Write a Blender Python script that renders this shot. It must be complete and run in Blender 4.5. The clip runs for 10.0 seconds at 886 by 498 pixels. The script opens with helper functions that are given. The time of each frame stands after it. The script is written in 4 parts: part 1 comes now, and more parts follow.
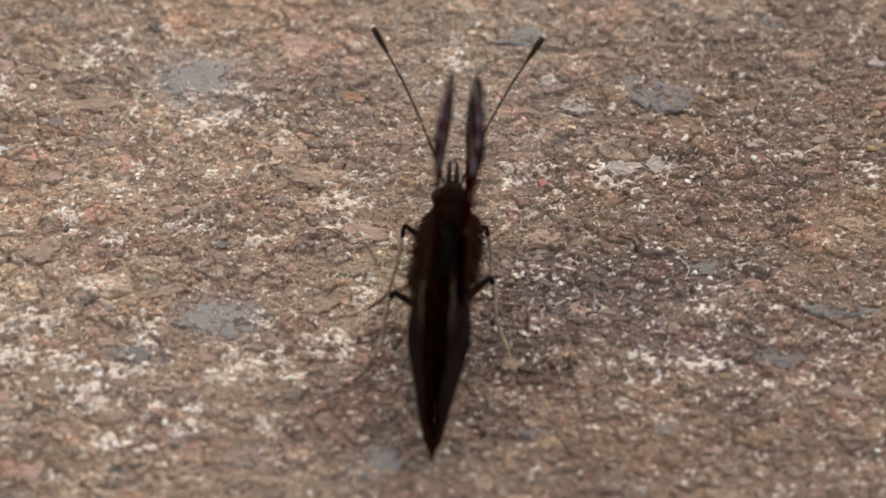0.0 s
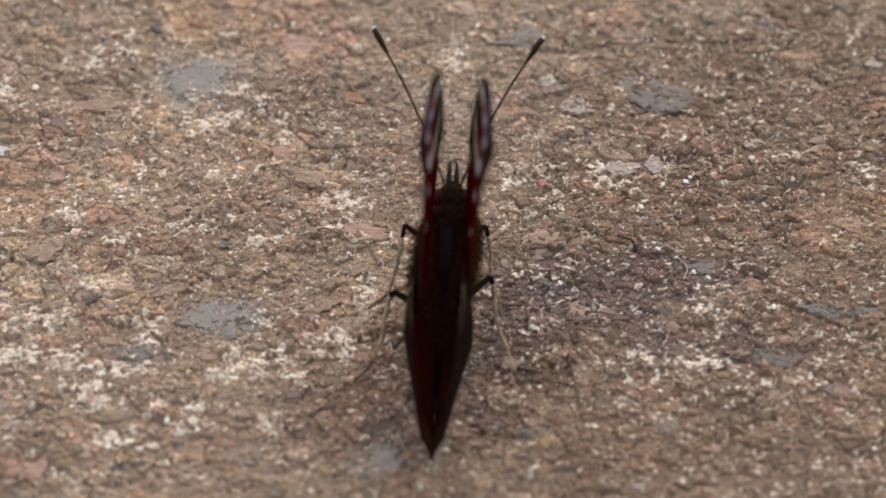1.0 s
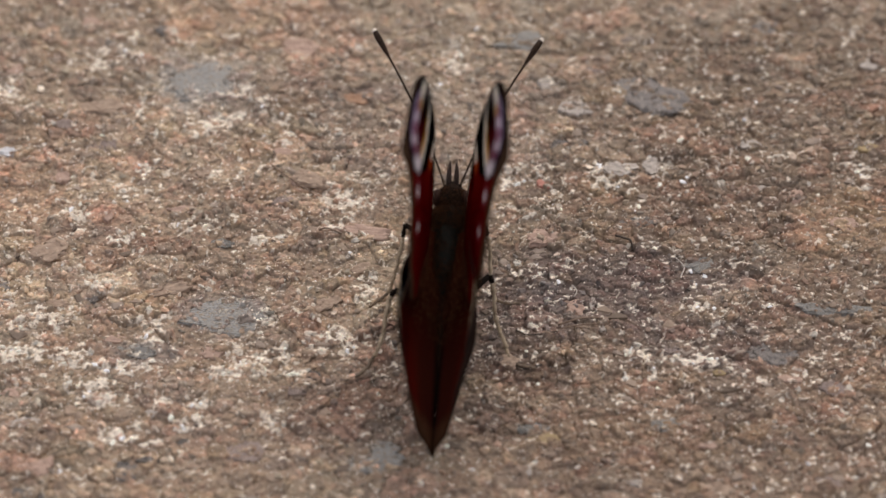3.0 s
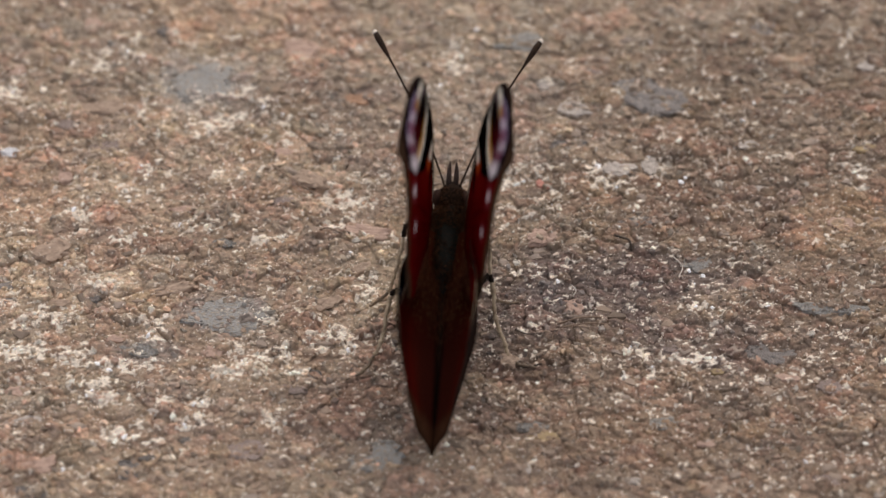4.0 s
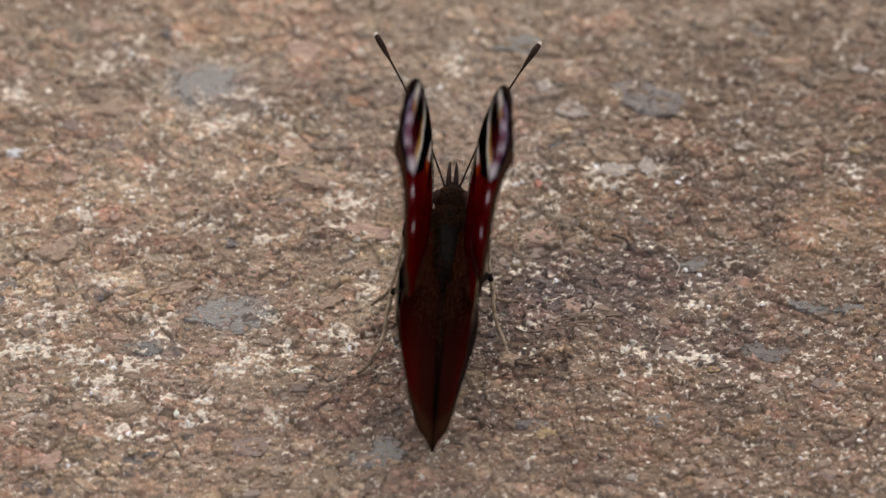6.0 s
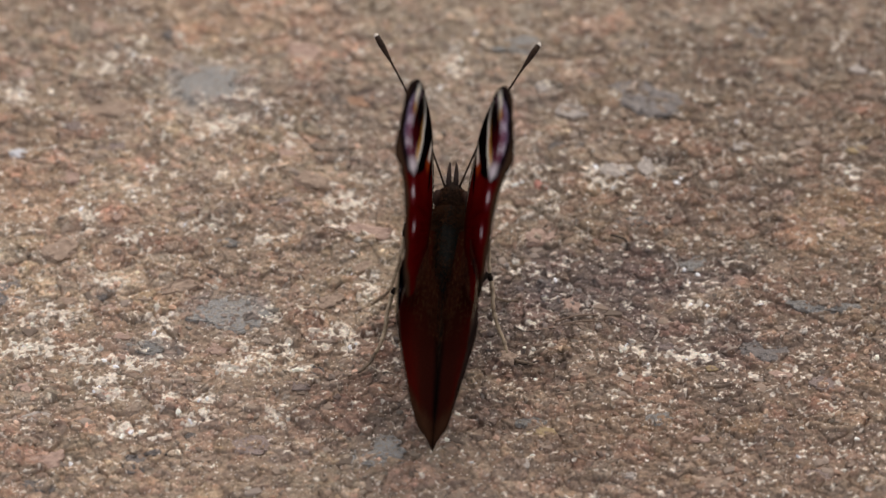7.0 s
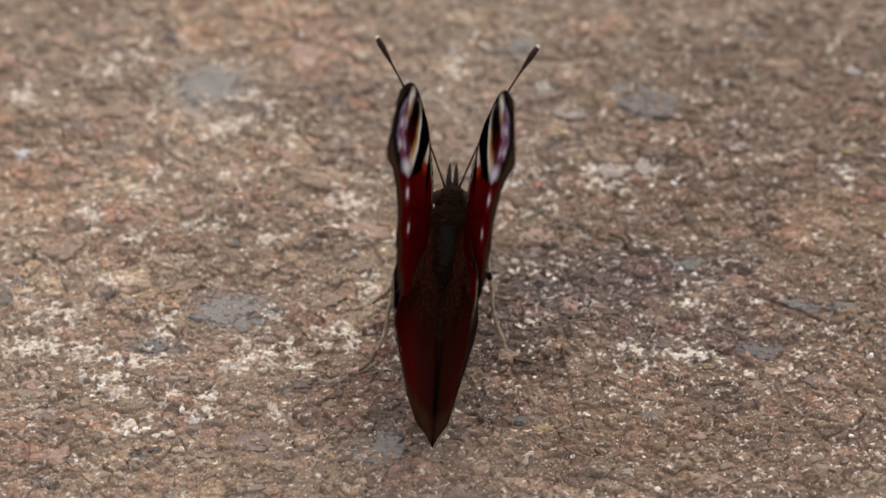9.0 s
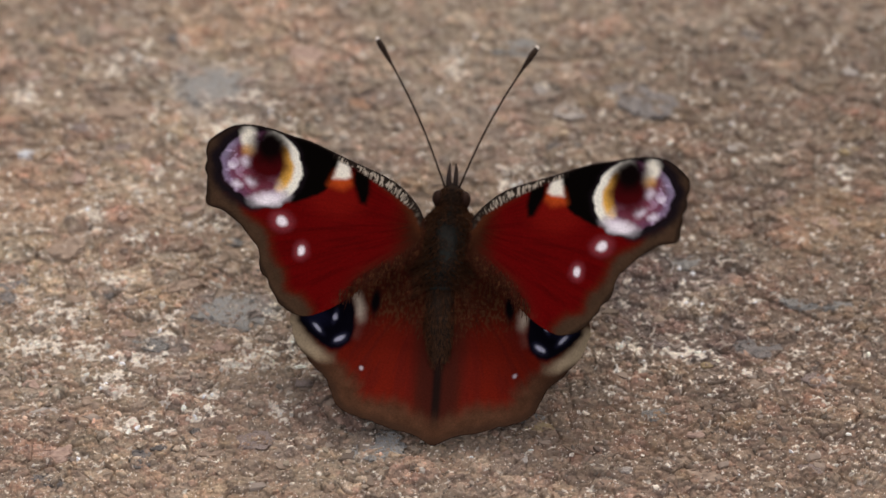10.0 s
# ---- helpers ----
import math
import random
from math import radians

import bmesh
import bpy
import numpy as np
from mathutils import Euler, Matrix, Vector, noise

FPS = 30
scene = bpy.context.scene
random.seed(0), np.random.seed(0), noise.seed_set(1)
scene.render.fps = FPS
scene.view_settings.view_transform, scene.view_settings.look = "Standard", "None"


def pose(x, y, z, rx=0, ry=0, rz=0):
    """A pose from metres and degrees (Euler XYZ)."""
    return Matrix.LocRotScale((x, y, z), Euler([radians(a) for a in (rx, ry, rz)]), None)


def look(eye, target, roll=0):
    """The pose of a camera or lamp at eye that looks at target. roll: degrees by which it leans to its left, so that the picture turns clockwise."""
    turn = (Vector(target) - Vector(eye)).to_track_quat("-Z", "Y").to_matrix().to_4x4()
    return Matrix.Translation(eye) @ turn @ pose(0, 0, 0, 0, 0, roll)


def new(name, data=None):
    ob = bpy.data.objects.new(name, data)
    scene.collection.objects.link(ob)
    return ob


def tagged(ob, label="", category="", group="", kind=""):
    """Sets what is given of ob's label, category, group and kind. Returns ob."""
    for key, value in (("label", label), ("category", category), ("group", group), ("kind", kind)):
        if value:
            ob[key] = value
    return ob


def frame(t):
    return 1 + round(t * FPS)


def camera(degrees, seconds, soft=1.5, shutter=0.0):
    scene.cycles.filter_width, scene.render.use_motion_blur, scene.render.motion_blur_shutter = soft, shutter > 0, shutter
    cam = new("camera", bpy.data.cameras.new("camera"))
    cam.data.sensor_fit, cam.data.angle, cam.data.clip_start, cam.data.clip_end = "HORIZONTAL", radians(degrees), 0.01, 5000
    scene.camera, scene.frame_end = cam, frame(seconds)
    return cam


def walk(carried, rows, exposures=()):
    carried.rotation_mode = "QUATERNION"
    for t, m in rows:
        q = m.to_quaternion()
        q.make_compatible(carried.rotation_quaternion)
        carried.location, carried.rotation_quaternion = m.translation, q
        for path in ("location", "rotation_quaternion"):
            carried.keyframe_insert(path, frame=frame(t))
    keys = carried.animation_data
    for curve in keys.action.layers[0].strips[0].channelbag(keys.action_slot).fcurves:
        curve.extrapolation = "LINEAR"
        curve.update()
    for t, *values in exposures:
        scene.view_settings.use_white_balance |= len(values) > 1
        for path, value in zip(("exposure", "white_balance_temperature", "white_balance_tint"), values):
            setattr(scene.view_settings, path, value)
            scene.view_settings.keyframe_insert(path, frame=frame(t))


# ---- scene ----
# All lengths that end in mm are millimetres; the world itself is in metres.
MM = 0.001

# ---- camera: a long lens that draws back slowly from the butterfly ----
cam = camera(16.0, 10.0, soft=1.5, shutter=0.5)
cam.data.dof.use_dof = True
cam.data.dof.focus_distance = 0.3315
cam.data.dof.aperture_fstop = 17.0
TILT = 40.0
walk(cam, [(0.0, pose(0.00001, -0.209958, 0.250431, TILT)),
           (2.5, pose(0.000005, -0.213610, 0.254677, TILT)),
           (5.0, pose(0.0, -0.217262, 0.258923, TILT)),
           (7.5, pose(-0.000005, -0.220914, 0.263169, TILT)),
           (10.0, pose(-0.00001, -0.224566, 0.267415, TILT))],
     exposures=[(0.0, -0.22, 6280, 12.5), (10.0, -0.22, 6280, 12.5)])

# ---- world and sun: bright overcast sky ----
SUN_ELEVATION, SUN_AZIMUTH = 46.0, 10.0  # degrees; azimuth clockwise from straight ahead
world = bpy.data.worlds.new("overcast_sky")
scene.world = world
world.use_nodes = True
sky = world.node_tree.nodes.new("ShaderNodeTexSky")
sky.sky_type, sky.sun_disc = "NISHITA", False
sky.sun_elevation, sky.sun_rotation = radians(SUN_ELEVATION), radians(SUN_AZIMUTH)
sky.air_density, sky.dust_density, sky.ozone_density = 1.0, 7.0, 0.6
cloud = world.node_tree.nodes.new("ShaderNodeMixRGB")  # an even layer of cloud before the sky
cloud.inputs[0].default_value, cloud.inputs[2].default_value = 0.64, (6.5, 6.1, 6.05, 1.0)
world.node_tree.links.new(sky.outputs[0], cloud.inputs[1])
world.node_tree.links.new(cloud.outputs[0], world.node_tree.nodes["Background"].inputs[0])
world.node_tree.nodes["Background"].inputs[1].default_value = 0.130
sun = new("sun", bpy.data.lights.new("sun", "SUN"))
sun.data.energy, sun.data.angle, sun.data.color = 1.15, radians(32), (1.0, 0.94, 0.86)
az, el = radians(SUN_AZIMUTH), radians(SUN_ELEVATION)
sun.matrix_world = look((math.sin(az) * math.cos(el), math.cos(az) * math.cos(el), math.sin(el)), (0, 0, 0))


# ---- noise in numpy ----
def hashed(ix, iy, seed):
    """A number from 0 to 1 for each lattice point."""
    h = (ix.astype(np.int64) * 374761393 + iy.astype(np.int64) * 668265263 + seed * 2147483647) & 0xFFFFFFFF
    h = ((h ^ (h >> 13)) * 1274126177) & 0xFFFFFFFF
    h = ((h ^ (h >> 16)) * 2246822519) & 0xFFFFFFFF
    return ((h ^ (h >> 15)) & 0xFFFFFF) / float(0xFFFFFF)


def vnoise(x, y, seed=0):
    ix, iy = np.floor(x), np.floor(y)
    fx, fy = x - ix, y - iy
    fx, fy = fx * fx * (3 - 2 * fx), fy * fy * (3 - 2 * fy)
    a, b = hashed(ix, iy, seed), hashed(ix + 1, iy, seed)
    c, d = hashed(ix, iy + 1, seed), hashed(ix + 1, iy + 1, seed)
    return (a + (b - a) * fx) * (1 - fy) + (c + (d - c) * fx) * fy


def fbm(x, y, seed=0, octaves=4):
    total, amp, norm = 0.0, 1.0, 0.0
    for k in range(octaves):
        total = total + amp * vnoise(x * 2 ** k + 17.3 * k, y * 2 ** k - 9.1 * k, seed + k)
        norm += amp
        amp *= 0.5
    return total / norm


def cells(x, y, seed=0):
    """Nearest and second distance to jittered points, the nearest one's numbers and the way from it."""
    ix, iy = np.floor(x), np.floor(y)
    f1, f2 = np.full(x.shape, 9.0), np.full(x.shape, 9.0)
    r1, r2, ox, oy = (np.zeros(x.shape) for _ in range(4))
    for dx in (-1, 0, 1):
        for dy in (-1, 0, 1):
            cx, cy = ix + dx, iy + dy
            qx, qy = x - cx - hashed(cx, cy, seed), y - cy - hashed(cx, cy, seed + 1)
            d = np.hypot(qx, qy)
            near = d < f1
            ox, oy = np.where(near, qx, ox), np.where(near, qy, oy)
            f2 = np.where(near, f1, np.minimum(f2, d))
            r1 = np.where(near, hashed(cx, cy, seed + 2), r1)
            r2 = np.where(near, hashed(cx, cy, seed + 3), r2)
            f1 = np.where(near, d, f1)
    return f1, f2, r1, r2, ox, oy


def step(a, b, x):
    s = np.clip((x - a) / (b - a), 0, 1)
    return s * s * (3 - 2 * s)


def over(col, rgb, mask):
    return col + (np.asarray(rgb) - col) * mask[..., None]


# ---- materials ----
def nodes_of(name):
    m = bpy.data.materials.new(name)
    m.use_nodes = True
    t = m.node_tree
    return m, t, t.nodes["Principled BSDF"]


def painted(name, rough, bump, bump_scale, grain=0.25, grain_scale=3000.0, spec=0.4, broad=0.0):
    """Colours come from the mesh's paint attribute, broken up by grain and relief."""
    m, t, p = nodes_of(name)
    att = t.nodes.new("ShaderNodeAttribute")
    att.attribute_name = "paint"
    tc = t.nodes.new("ShaderNodeTexCoord")
    n1 = t.nodes.new("ShaderNodeTexNoise")
    n1.inputs["Scale"].default_value, n1.inputs["Detail"].default_value = grain_scale, 4
    ramp = t.nodes.new("ShaderNodeMapRange")
    ramp.inputs["From Min"].default_value, ramp.inputs["From Max"].default_value = 0.3, 0.7
    ramp.inputs["To Min"].default_value, ramp.inputs["To Max"].default_value = 1 - grain, 1 + grain
    mul = t.nodes.new("ShaderNodeVectorMath")
    mul.operation = "SCALE"
    n2 = t.nodes.new("ShaderNodeTexNoise")
    n2.inputs["Scale"].default_value, n2.inputs["Detail"].default_value = bump_scale, 3
    bp = t.nodes.new("ShaderNodeBump")
    bp.inputs["Strength"].default_value, bp.inputs["Distance"].default_value = 1.0, bump
    L = t.links.new
    L(tc.outputs["Object"], n1.inputs["Vector"])
    L(tc.outputs["Object"], n2.inputs["Vector"])
    L(n1.outputs[0], ramp.inputs["Value"])
    L(att.outputs["Color"], mul.inputs[0])
    L(ramp.outputs[0], mul.inputs["Scale"])
    if broad:  # stains at a larger scale
        n3 = t.nodes.new("ShaderNodeTexNoise")
        n3.inputs["Scale"].default_value, n3.inputs["Detail"].default_value = 14.0, 10
        wide = t.nodes.new("ShaderNodeMapRange")
        wide.inputs["From Min"].default_value, wide.inputs["From Max"].default_value = 0.3, 0.7
        wide.inputs["To Min"].default_value, wide.inputs["To Max"].default_value = 1 - broad, 1 + broad
        mul2 = t.nodes.new("ShaderNodeVectorMath")
        mul2.operation = "SCALE"
        L(tc.outputs["Object"], n3.inputs["Vector"])
        L(n3.outputs[0], wide.inputs["Value"])
        L(mul.outputs[0], mul2.inputs[0])
        L(wide.outputs[0], mul2.inputs["Scale"])
        mul = mul2
    L(mul.outputs[0], p.inputs["Base Color"])
    L(n2.outputs[0], bp.inputs["Height"])
    L(bp.outputs[0], p.inputs["Normal"])
    p.inputs["Roughness"].default_value = rough
    p.inputs["Specular IOR Level"].default_value = spec
    return m


def mottled(name, colours, rough, scale, bump, spec=0.4, vary=0.0):
    """A plain material: noise runs through the colours; vary shifts it from thing to thing."""
    m, t, p = nodes_of(name)
    tc = t.nodes.new("ShaderNodeTexCoord")
    n1 = t.nodes.new("ShaderNodeTexNoise")
    n1.inputs["Scale"].default_value, n1.inputs["Detail"].default_value = scale, 6
    n1.inputs["Roughness"].default_value = 0.65
    ramp = t.nodes.new("ShaderNodeValToRGB")
    e = ramp.color_ramp.elements
    while len(e) < len(colours):
        e.new(0.5)
    for k, c in enumerate(colours):
        lo, wide = (0.1, 0.8) if vary else (0.3, 0.4)
        e[k].position, e[k].color = lo + wide * k / max(1, len(colours) - 1), (*c, 1)
    n2 = t.nodes.new("ShaderNodeTexNoise")
    n2.inputs["Scale"].default_value, n2.inputs["Detail"].default_value = scale * 1.7, 1.5
    bp = t.nodes.new("ShaderNodeBump")
    bp.inputs["Distance"].default_value = bump
    L = t.links.new
    L(tc.outputs["Object"], n1.inputs["Vector"])
    L(tc.outputs["Object"], n2.inputs["Vector"])
    if vary:
        info = t.nodes.new("ShaderNodeObjectInfo")
        mix = t.nodes.new("ShaderNodeMath")
        mix.operation = "MULTIPLY_ADD"
        mix.inputs[1].default_value = vary
        add = t.nodes.new("ShaderNodeMath")
        add.operation = "MULTIPLY_ADD"
        add.inputs[1].default_value, add.inputs[2].default_value = 1 - vary, 0.0
        L(info.outputs["Random"], mix.inputs[0])
        L(n1.outputs[0], add.inputs[0])
        L(add.outputs[0], mix.inputs[2])
        L(mix.outputs[0], ramp.inputs[0])
    else:
        L(n1.outputs[0], ramp.inputs[0])
    L(ramp.outputs[0], p.inputs["Base Color"])
    L(n2.outputs[0], bp.inputs["Height"])
    L(bp.outputs[0], p.inputs["Normal"])
    p.inputs["Roughness"].default_value = rough
    p.inputs["Specular IOR Level"].default_value = spec
    return m


GROUND_MAT = painted("weathered_concrete", 0.85, 0.00008, 5200.0, 0.22, 2600.0, 0.3, 0.08)
CHIP_MAT = painted("stone_chips", 0.6, 0.00005, 6000.0, 0.25, 3200.0, 0.5)
WING_MAT = painted("wing_scales", 0.9, 0.000006, 9000.0, 0.16, 5200.0, 0.0)
STONE_MATS = {
    "blue": mottled("blue_grey_stone", [(0.33, 0.26, 0.195), (0.35, 0.338, 0.31), (0.43, 0.425, 0.40), (0.35, 0.342, 0.318), (0.46, 0.42, 0.36), (0.34, 0.27, 0.20), (0.50, 0.45, 0.38)], 0.9, 8.0, 0.0003, 0.15),
    "dark": mottled("dark_slate_stone", [(0.28, 0.21, 0.16), (0.25, 0.226, 0.207), (0.34, 0.312, 0.285), (0.27, 0.243, 0.222), (0.40, 0.35, 0.30), (0.27, 0.205, 0.155)], 0.9, 7.0, 0.0003, 0.2),
    "pink": mottled("pink_sandstone", [(0.36, 0.25, 0.19), (0.48, 0.335, 0.26), (0.58, 0.43, 0.33)], 0.8, 2.2, 0.00006),
    "brown": mottled("brown_stone", [(0.27, 0.195, 0.14), (0.40, 0.295, 0.215), (0.50, 0.385, 0.285)], 0.8, 2.2, 0.00006),
    "pale": mottled("pale_quartz", [(0.34, 0.29, 0.24), (0.47, 0.41, 0.35), (0.60, 0.54, 0.47)], 0.55, 2.2, 0.00006),
    "white": mottled("white_quartz", [(0.60, 0.60, 0.60), (0.74, 0.74, 0.74), (0.82, 0.82, 0.82)], 0.5, 2.2, 0.00006),
    "purple": mottled("purple_grey_stone", [(0.30, 0.225, 0.18), (0.34, 0.27, 0.24), (0.43, 0.35, 0.31), (0.33, 0.25, 0.20), (0.48, 0.39, 0.32)], 0.85, 6.0, 0.00025, 0.2),
    "red": mottled("red_stone", [(0.40, 0.16, 0.12), (0.55, 0.25, 0.19), (0.50, 0.36, 0.28)], 0.8, 2.2, 0.00006),
    "ochre": mottled("ochre_stone", [(0.30, 0.21, 0.11), (0.42, 0.32, 0.17), (0.48, 0.37, 0.23)], 0.85, 2.2, 0.00008),
    "orange": mottled("orange_stone", [(0.28, 0.16, 0.09), (0.40, 0.24, 0.15), (0.46, 0.31, 0.21)], 0.8, 2.2, 0.00006),
}
MIXED = mottled("mixed_chip", [(0.16, 0.12, 0.087), (0.22, 0.17, 0.128), (0.30, 0.228, 0.168), (0.36, 0.275, 0.205), (0.33, 0.27, 0.22), (0.45, 0.36, 0.28)],
                0.8, 2.0, 0.00004, vary=0.75)
BODY_MAT = mottled("dark_body_cuticle", [(0.011, 0.008, 0.006), (0.030, 0.019, 0.013)], 0.7, 3000, 0.00005, 0.03)
THORAX_MAT = mottled("olive_thorax", [(0.010, 0.011, 0.009), (0.022, 0.026, 0.021)], 0.5, 2500, 0.00008, 0.15)
HAIR_MAT = mottled("brown_hair", [(0.032, 0.015, 0.008), (0.092, 0.041, 0.020)], 0.75, 1500, 0.0, 0.02)
GOLD_HAIR_MAT = mottled("golden_hair", [(0.028, 0.008, 0.005), (0.056, 0.016, 0.008), (0.125, 0.052, 0.021)], 0.7, 2500, 0.0, 0.02)
PALP_MAT = mottled("brown_palp", [(0.020, 0.013, 0.010), (0.060, 0.042, 0.036)], 0.7, 2500, 0.00003, 0.05)
EYE_MAT = mottled("dark_eye", [(0.018, 0.008, 0.005), (0.036, 0.016, 0.010)], 0.6, 4000, 0.00001, 0.08)
ANT_MAT = mottled("black_antenna", [(0.010, 0.006, 0.004), (0.052, 0.030, 0.018)], 0.6, 3000, 0.00001, 0.12)
TIP_MAT = mottled("pale_antenna_tip", [(0.75, 0.66, 0.54), (0.85, 0.78, 0.68)], 0.4, 3000, 0.00001, 0.5)
FEMUR_MAT = mottled("dark_femur", [(0.006, 0.004, 0.003), (0.015, 0.010, 0.007)], 0.7, 3000, 0.00003, 0.08)
FOOT_MAT = mottled("brown_foot", [(0.07, 0.05, 0.035), (0.26, 0.19, 0.12)], 0.5, 1600, 0.00003)
LEG_MAT = mottled("tan_leg", [(0.22, 0.16, 0.095), (0.58, 0.47, 0.32)], 0.4, 1400, 0.00003)
FIBRE_MAT = mottled("dry_fibre", [(0.16, 0.105, 0.07), (0.34, 0.25, 0.18)], 0.7, 900, 0.00002)
PALE_FIBRE_MAT = mottled("white_fibre", [(0.55, 0.50, 0.43), (0.80, 0.75, 0.67)], 0.6, 900, 0.00002)
DARK_FIBRE_MAT = mottled("dark_twig", [(0.035, 0.025, 0.02), (0.08, 0.06, 0.045)], 0.7, 900, 0.00002)


# ---- mesh helpers ----
def part(name, bm, material, parent, label=""):
    me = bpy.data.meshes.new(name)
    bm.to_mesh(me)
    bm.free()
    me.materials.append(material)
    ob = new(name, me)
    ob.parent = parent
    return tagged(ob, label)


def sheet(name, verts, quads, paint, material):
    """A smooth mesh of quads (n x 4) or triangles (n x 3) with a paint attribute, built from arrays."""
    me = bpy.data.meshes.new(name)
    n, k = quads.shape
    me.vertices.add(len(verts))
    me.vertices.foreach_set("co", verts.astype(np.float32).ravel())
    me.loops.add(n * k)
    me.loops.foreach_set("vertex_index", quads.astype(np.int32).ravel())
    me.polygons.add(n)
    me.polygons.foreach_set("loop_start", (np.arange(n) * k).astype(np.int32))
    me.polygons.foreach_set("use_smooth", np.ones(n, dtype=bool))
    me.update(calc_edges=True)
    at = me.attributes.new("paint", "FLOAT_COLOR", "POINT")
    rgba = np.ones((len(verts), 4), dtype=np.float32)
    rgba[:, :3] = np.clip(paint, 0, 1)
    at.data.foreach_set("color", rgba.ravel())
    me.materials.append(material)
    return new(name, me)


def tube(points, radii, sides=8):
    """A tapering rod along a line of points, closed at its ends."""
    bm = bmesh.new()
    pts = [Vector(p) for p in points]
    rings = []
    for i, p in enumerate(pts):
        d = (pts[min(i + 1, len(pts) - 1)] - pts[max(i - 1, 0)]).normalized()
        a = d.cross(Vector((0.31, 0.22, 0.93))).normalized()
        b = d.cross(a)
        rings.append([bm.verts.new(p + (a * math.cos(k * math.tau / sides) + b * math.sin(k * math.tau / sides)) * radii[i]) for k in range(sides)])
    for r0, r1 in zip(rings, rings[1:]):
        for k in range(sides):
            bm.faces.new((r0[k], r0[(k + 1) % sides], r1[(k + 1) % sides], r1[k])).smooth = True
    bm.faces.new(rings[0][::-1])
    bm.faces.new(rings[-1])
    return bm


def curve_points(points, per=6):
    """Catmull-Rom through the points."""
    p = [np.array(q, float) for q in points]
    p = [2 * p[0] - p[1], *p, 2 * p[-1] - p[-2]]
    out = []
    for i in range(1, len(p) - 2):
        for k in range(per):
            t = k / per
            out.append(0.5 * (2 * p[i] + (p[i + 1] - p[i - 1]) * t + (2 * p[i - 1] - 5 * p[i] + 4 * p[i + 1] - p[i + 2]) * t * t
                              + (3 * p[i] - p[i - 1] - 3 * p[i + 1] + p[i + 2]) * t ** 3))
    out.append(p[-2])
    return np.array(out)


def even(points, n):
    """n points at even steps along a line."""
    seg = np.r_[0, np.cumsum(np.linalg.norm(np.diff(points, axis=0), axis=1))]
    s = np.linspace(0, seg[-1], n)
    return np.stack([np.interp(s, seg, points[:, k]) for k in range(points.shape[1])], 1)


def line_distance(v, u, line):
    """Distance from each (v, u) to a line of points, and how far along it the nearest point lies."""
    best, along, run = np.full(v.shape, 1e9), np.zeros(v.shape), 0.0
    for (ax, ay), (bx, by) in zip(line[:-1], line[1:]):
        lx, ly = bx - ax, by - ay
        ll = math.hypot(lx, ly) + 1e-9
        s = np.clip(((v - ax) * lx + (u - ay) * ly) / ll ** 2, 0, 1)
        d = np.hypot(v - ax - s * lx, u - ay - s * ly)
        along = np.where(d < best, run + s * ll, along)
        best = np.minimum(best, d)
        run += ll
    return best, along


def patch(v, u, polygon, soft=0.15):
    """Mask of a polygon with a soft edge."""
    inside = np.zeros(v.shape, bool)
    n = len(polygon)
    for i in range(n):
        (ax, ay), (bx, by) = polygon[i], polygon[(i + 1) % n]
        cross = ((ay > u) != (by > u)) & (v < (bx - ax) * (u - ay) / (by - ay + 1e-12) + ax)
        inside ^= cross
    d, _ = line_distance(v, u, np.array([*polygon, polygon[0]], float))
    return step(-soft, soft, np.where(inside, d, -d))


def blob(v, u, cv, cu, rv, ru, soft=0.25, turn=0.0):
    a = radians(turn)
    x, y = v - cv, u - cu
    x, y = x * math.cos(a) + y * math.sin(a), -x * math.sin(a) + y * math.cos(a)
    return 1 - step(1 - soft, 1 + soft, np.hypot(x / rv, y / ru))


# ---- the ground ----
# stains, zones and painted shade: x, y, radius x, radius y in mm, colour, strength
# the zone at (6, -11) paints contact shade beside the right legs
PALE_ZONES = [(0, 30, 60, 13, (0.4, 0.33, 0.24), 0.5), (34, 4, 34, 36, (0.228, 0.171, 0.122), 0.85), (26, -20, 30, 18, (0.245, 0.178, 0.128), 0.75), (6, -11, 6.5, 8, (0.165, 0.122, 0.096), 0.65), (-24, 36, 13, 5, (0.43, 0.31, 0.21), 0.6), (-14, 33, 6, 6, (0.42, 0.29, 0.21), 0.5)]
# the zone at (-7, -19) paints shade left of the butterfly's tail
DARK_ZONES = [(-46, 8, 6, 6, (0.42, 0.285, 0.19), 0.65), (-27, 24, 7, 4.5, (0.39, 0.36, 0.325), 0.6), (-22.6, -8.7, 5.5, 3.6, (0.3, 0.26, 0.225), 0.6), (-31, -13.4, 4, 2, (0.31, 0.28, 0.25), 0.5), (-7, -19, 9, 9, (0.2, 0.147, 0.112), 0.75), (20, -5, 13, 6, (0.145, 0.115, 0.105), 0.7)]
LOCAL_ZONES = [(1, 18.5, 16, 8.5, (0.36, 0.285, 0.218), 0.6), (28, -12, 12, 5, (0.17, 0.138, 0.122), 0.5), (31, 6, 12, 5, (0.22, 0.155, 0.115), 0.5), (-8, -24, 10, 5, (0.24, 0.175, 0.13), 0.5), (22, -24, 12, 4, (0.29, 0.2, 0.13), 0.4), (44, 4, 6, 5, (0.38, 0.27, 0.17), 0.6), (-16, 22, 9, 5, (0.24, 0.182, 0.142), 0.6)]
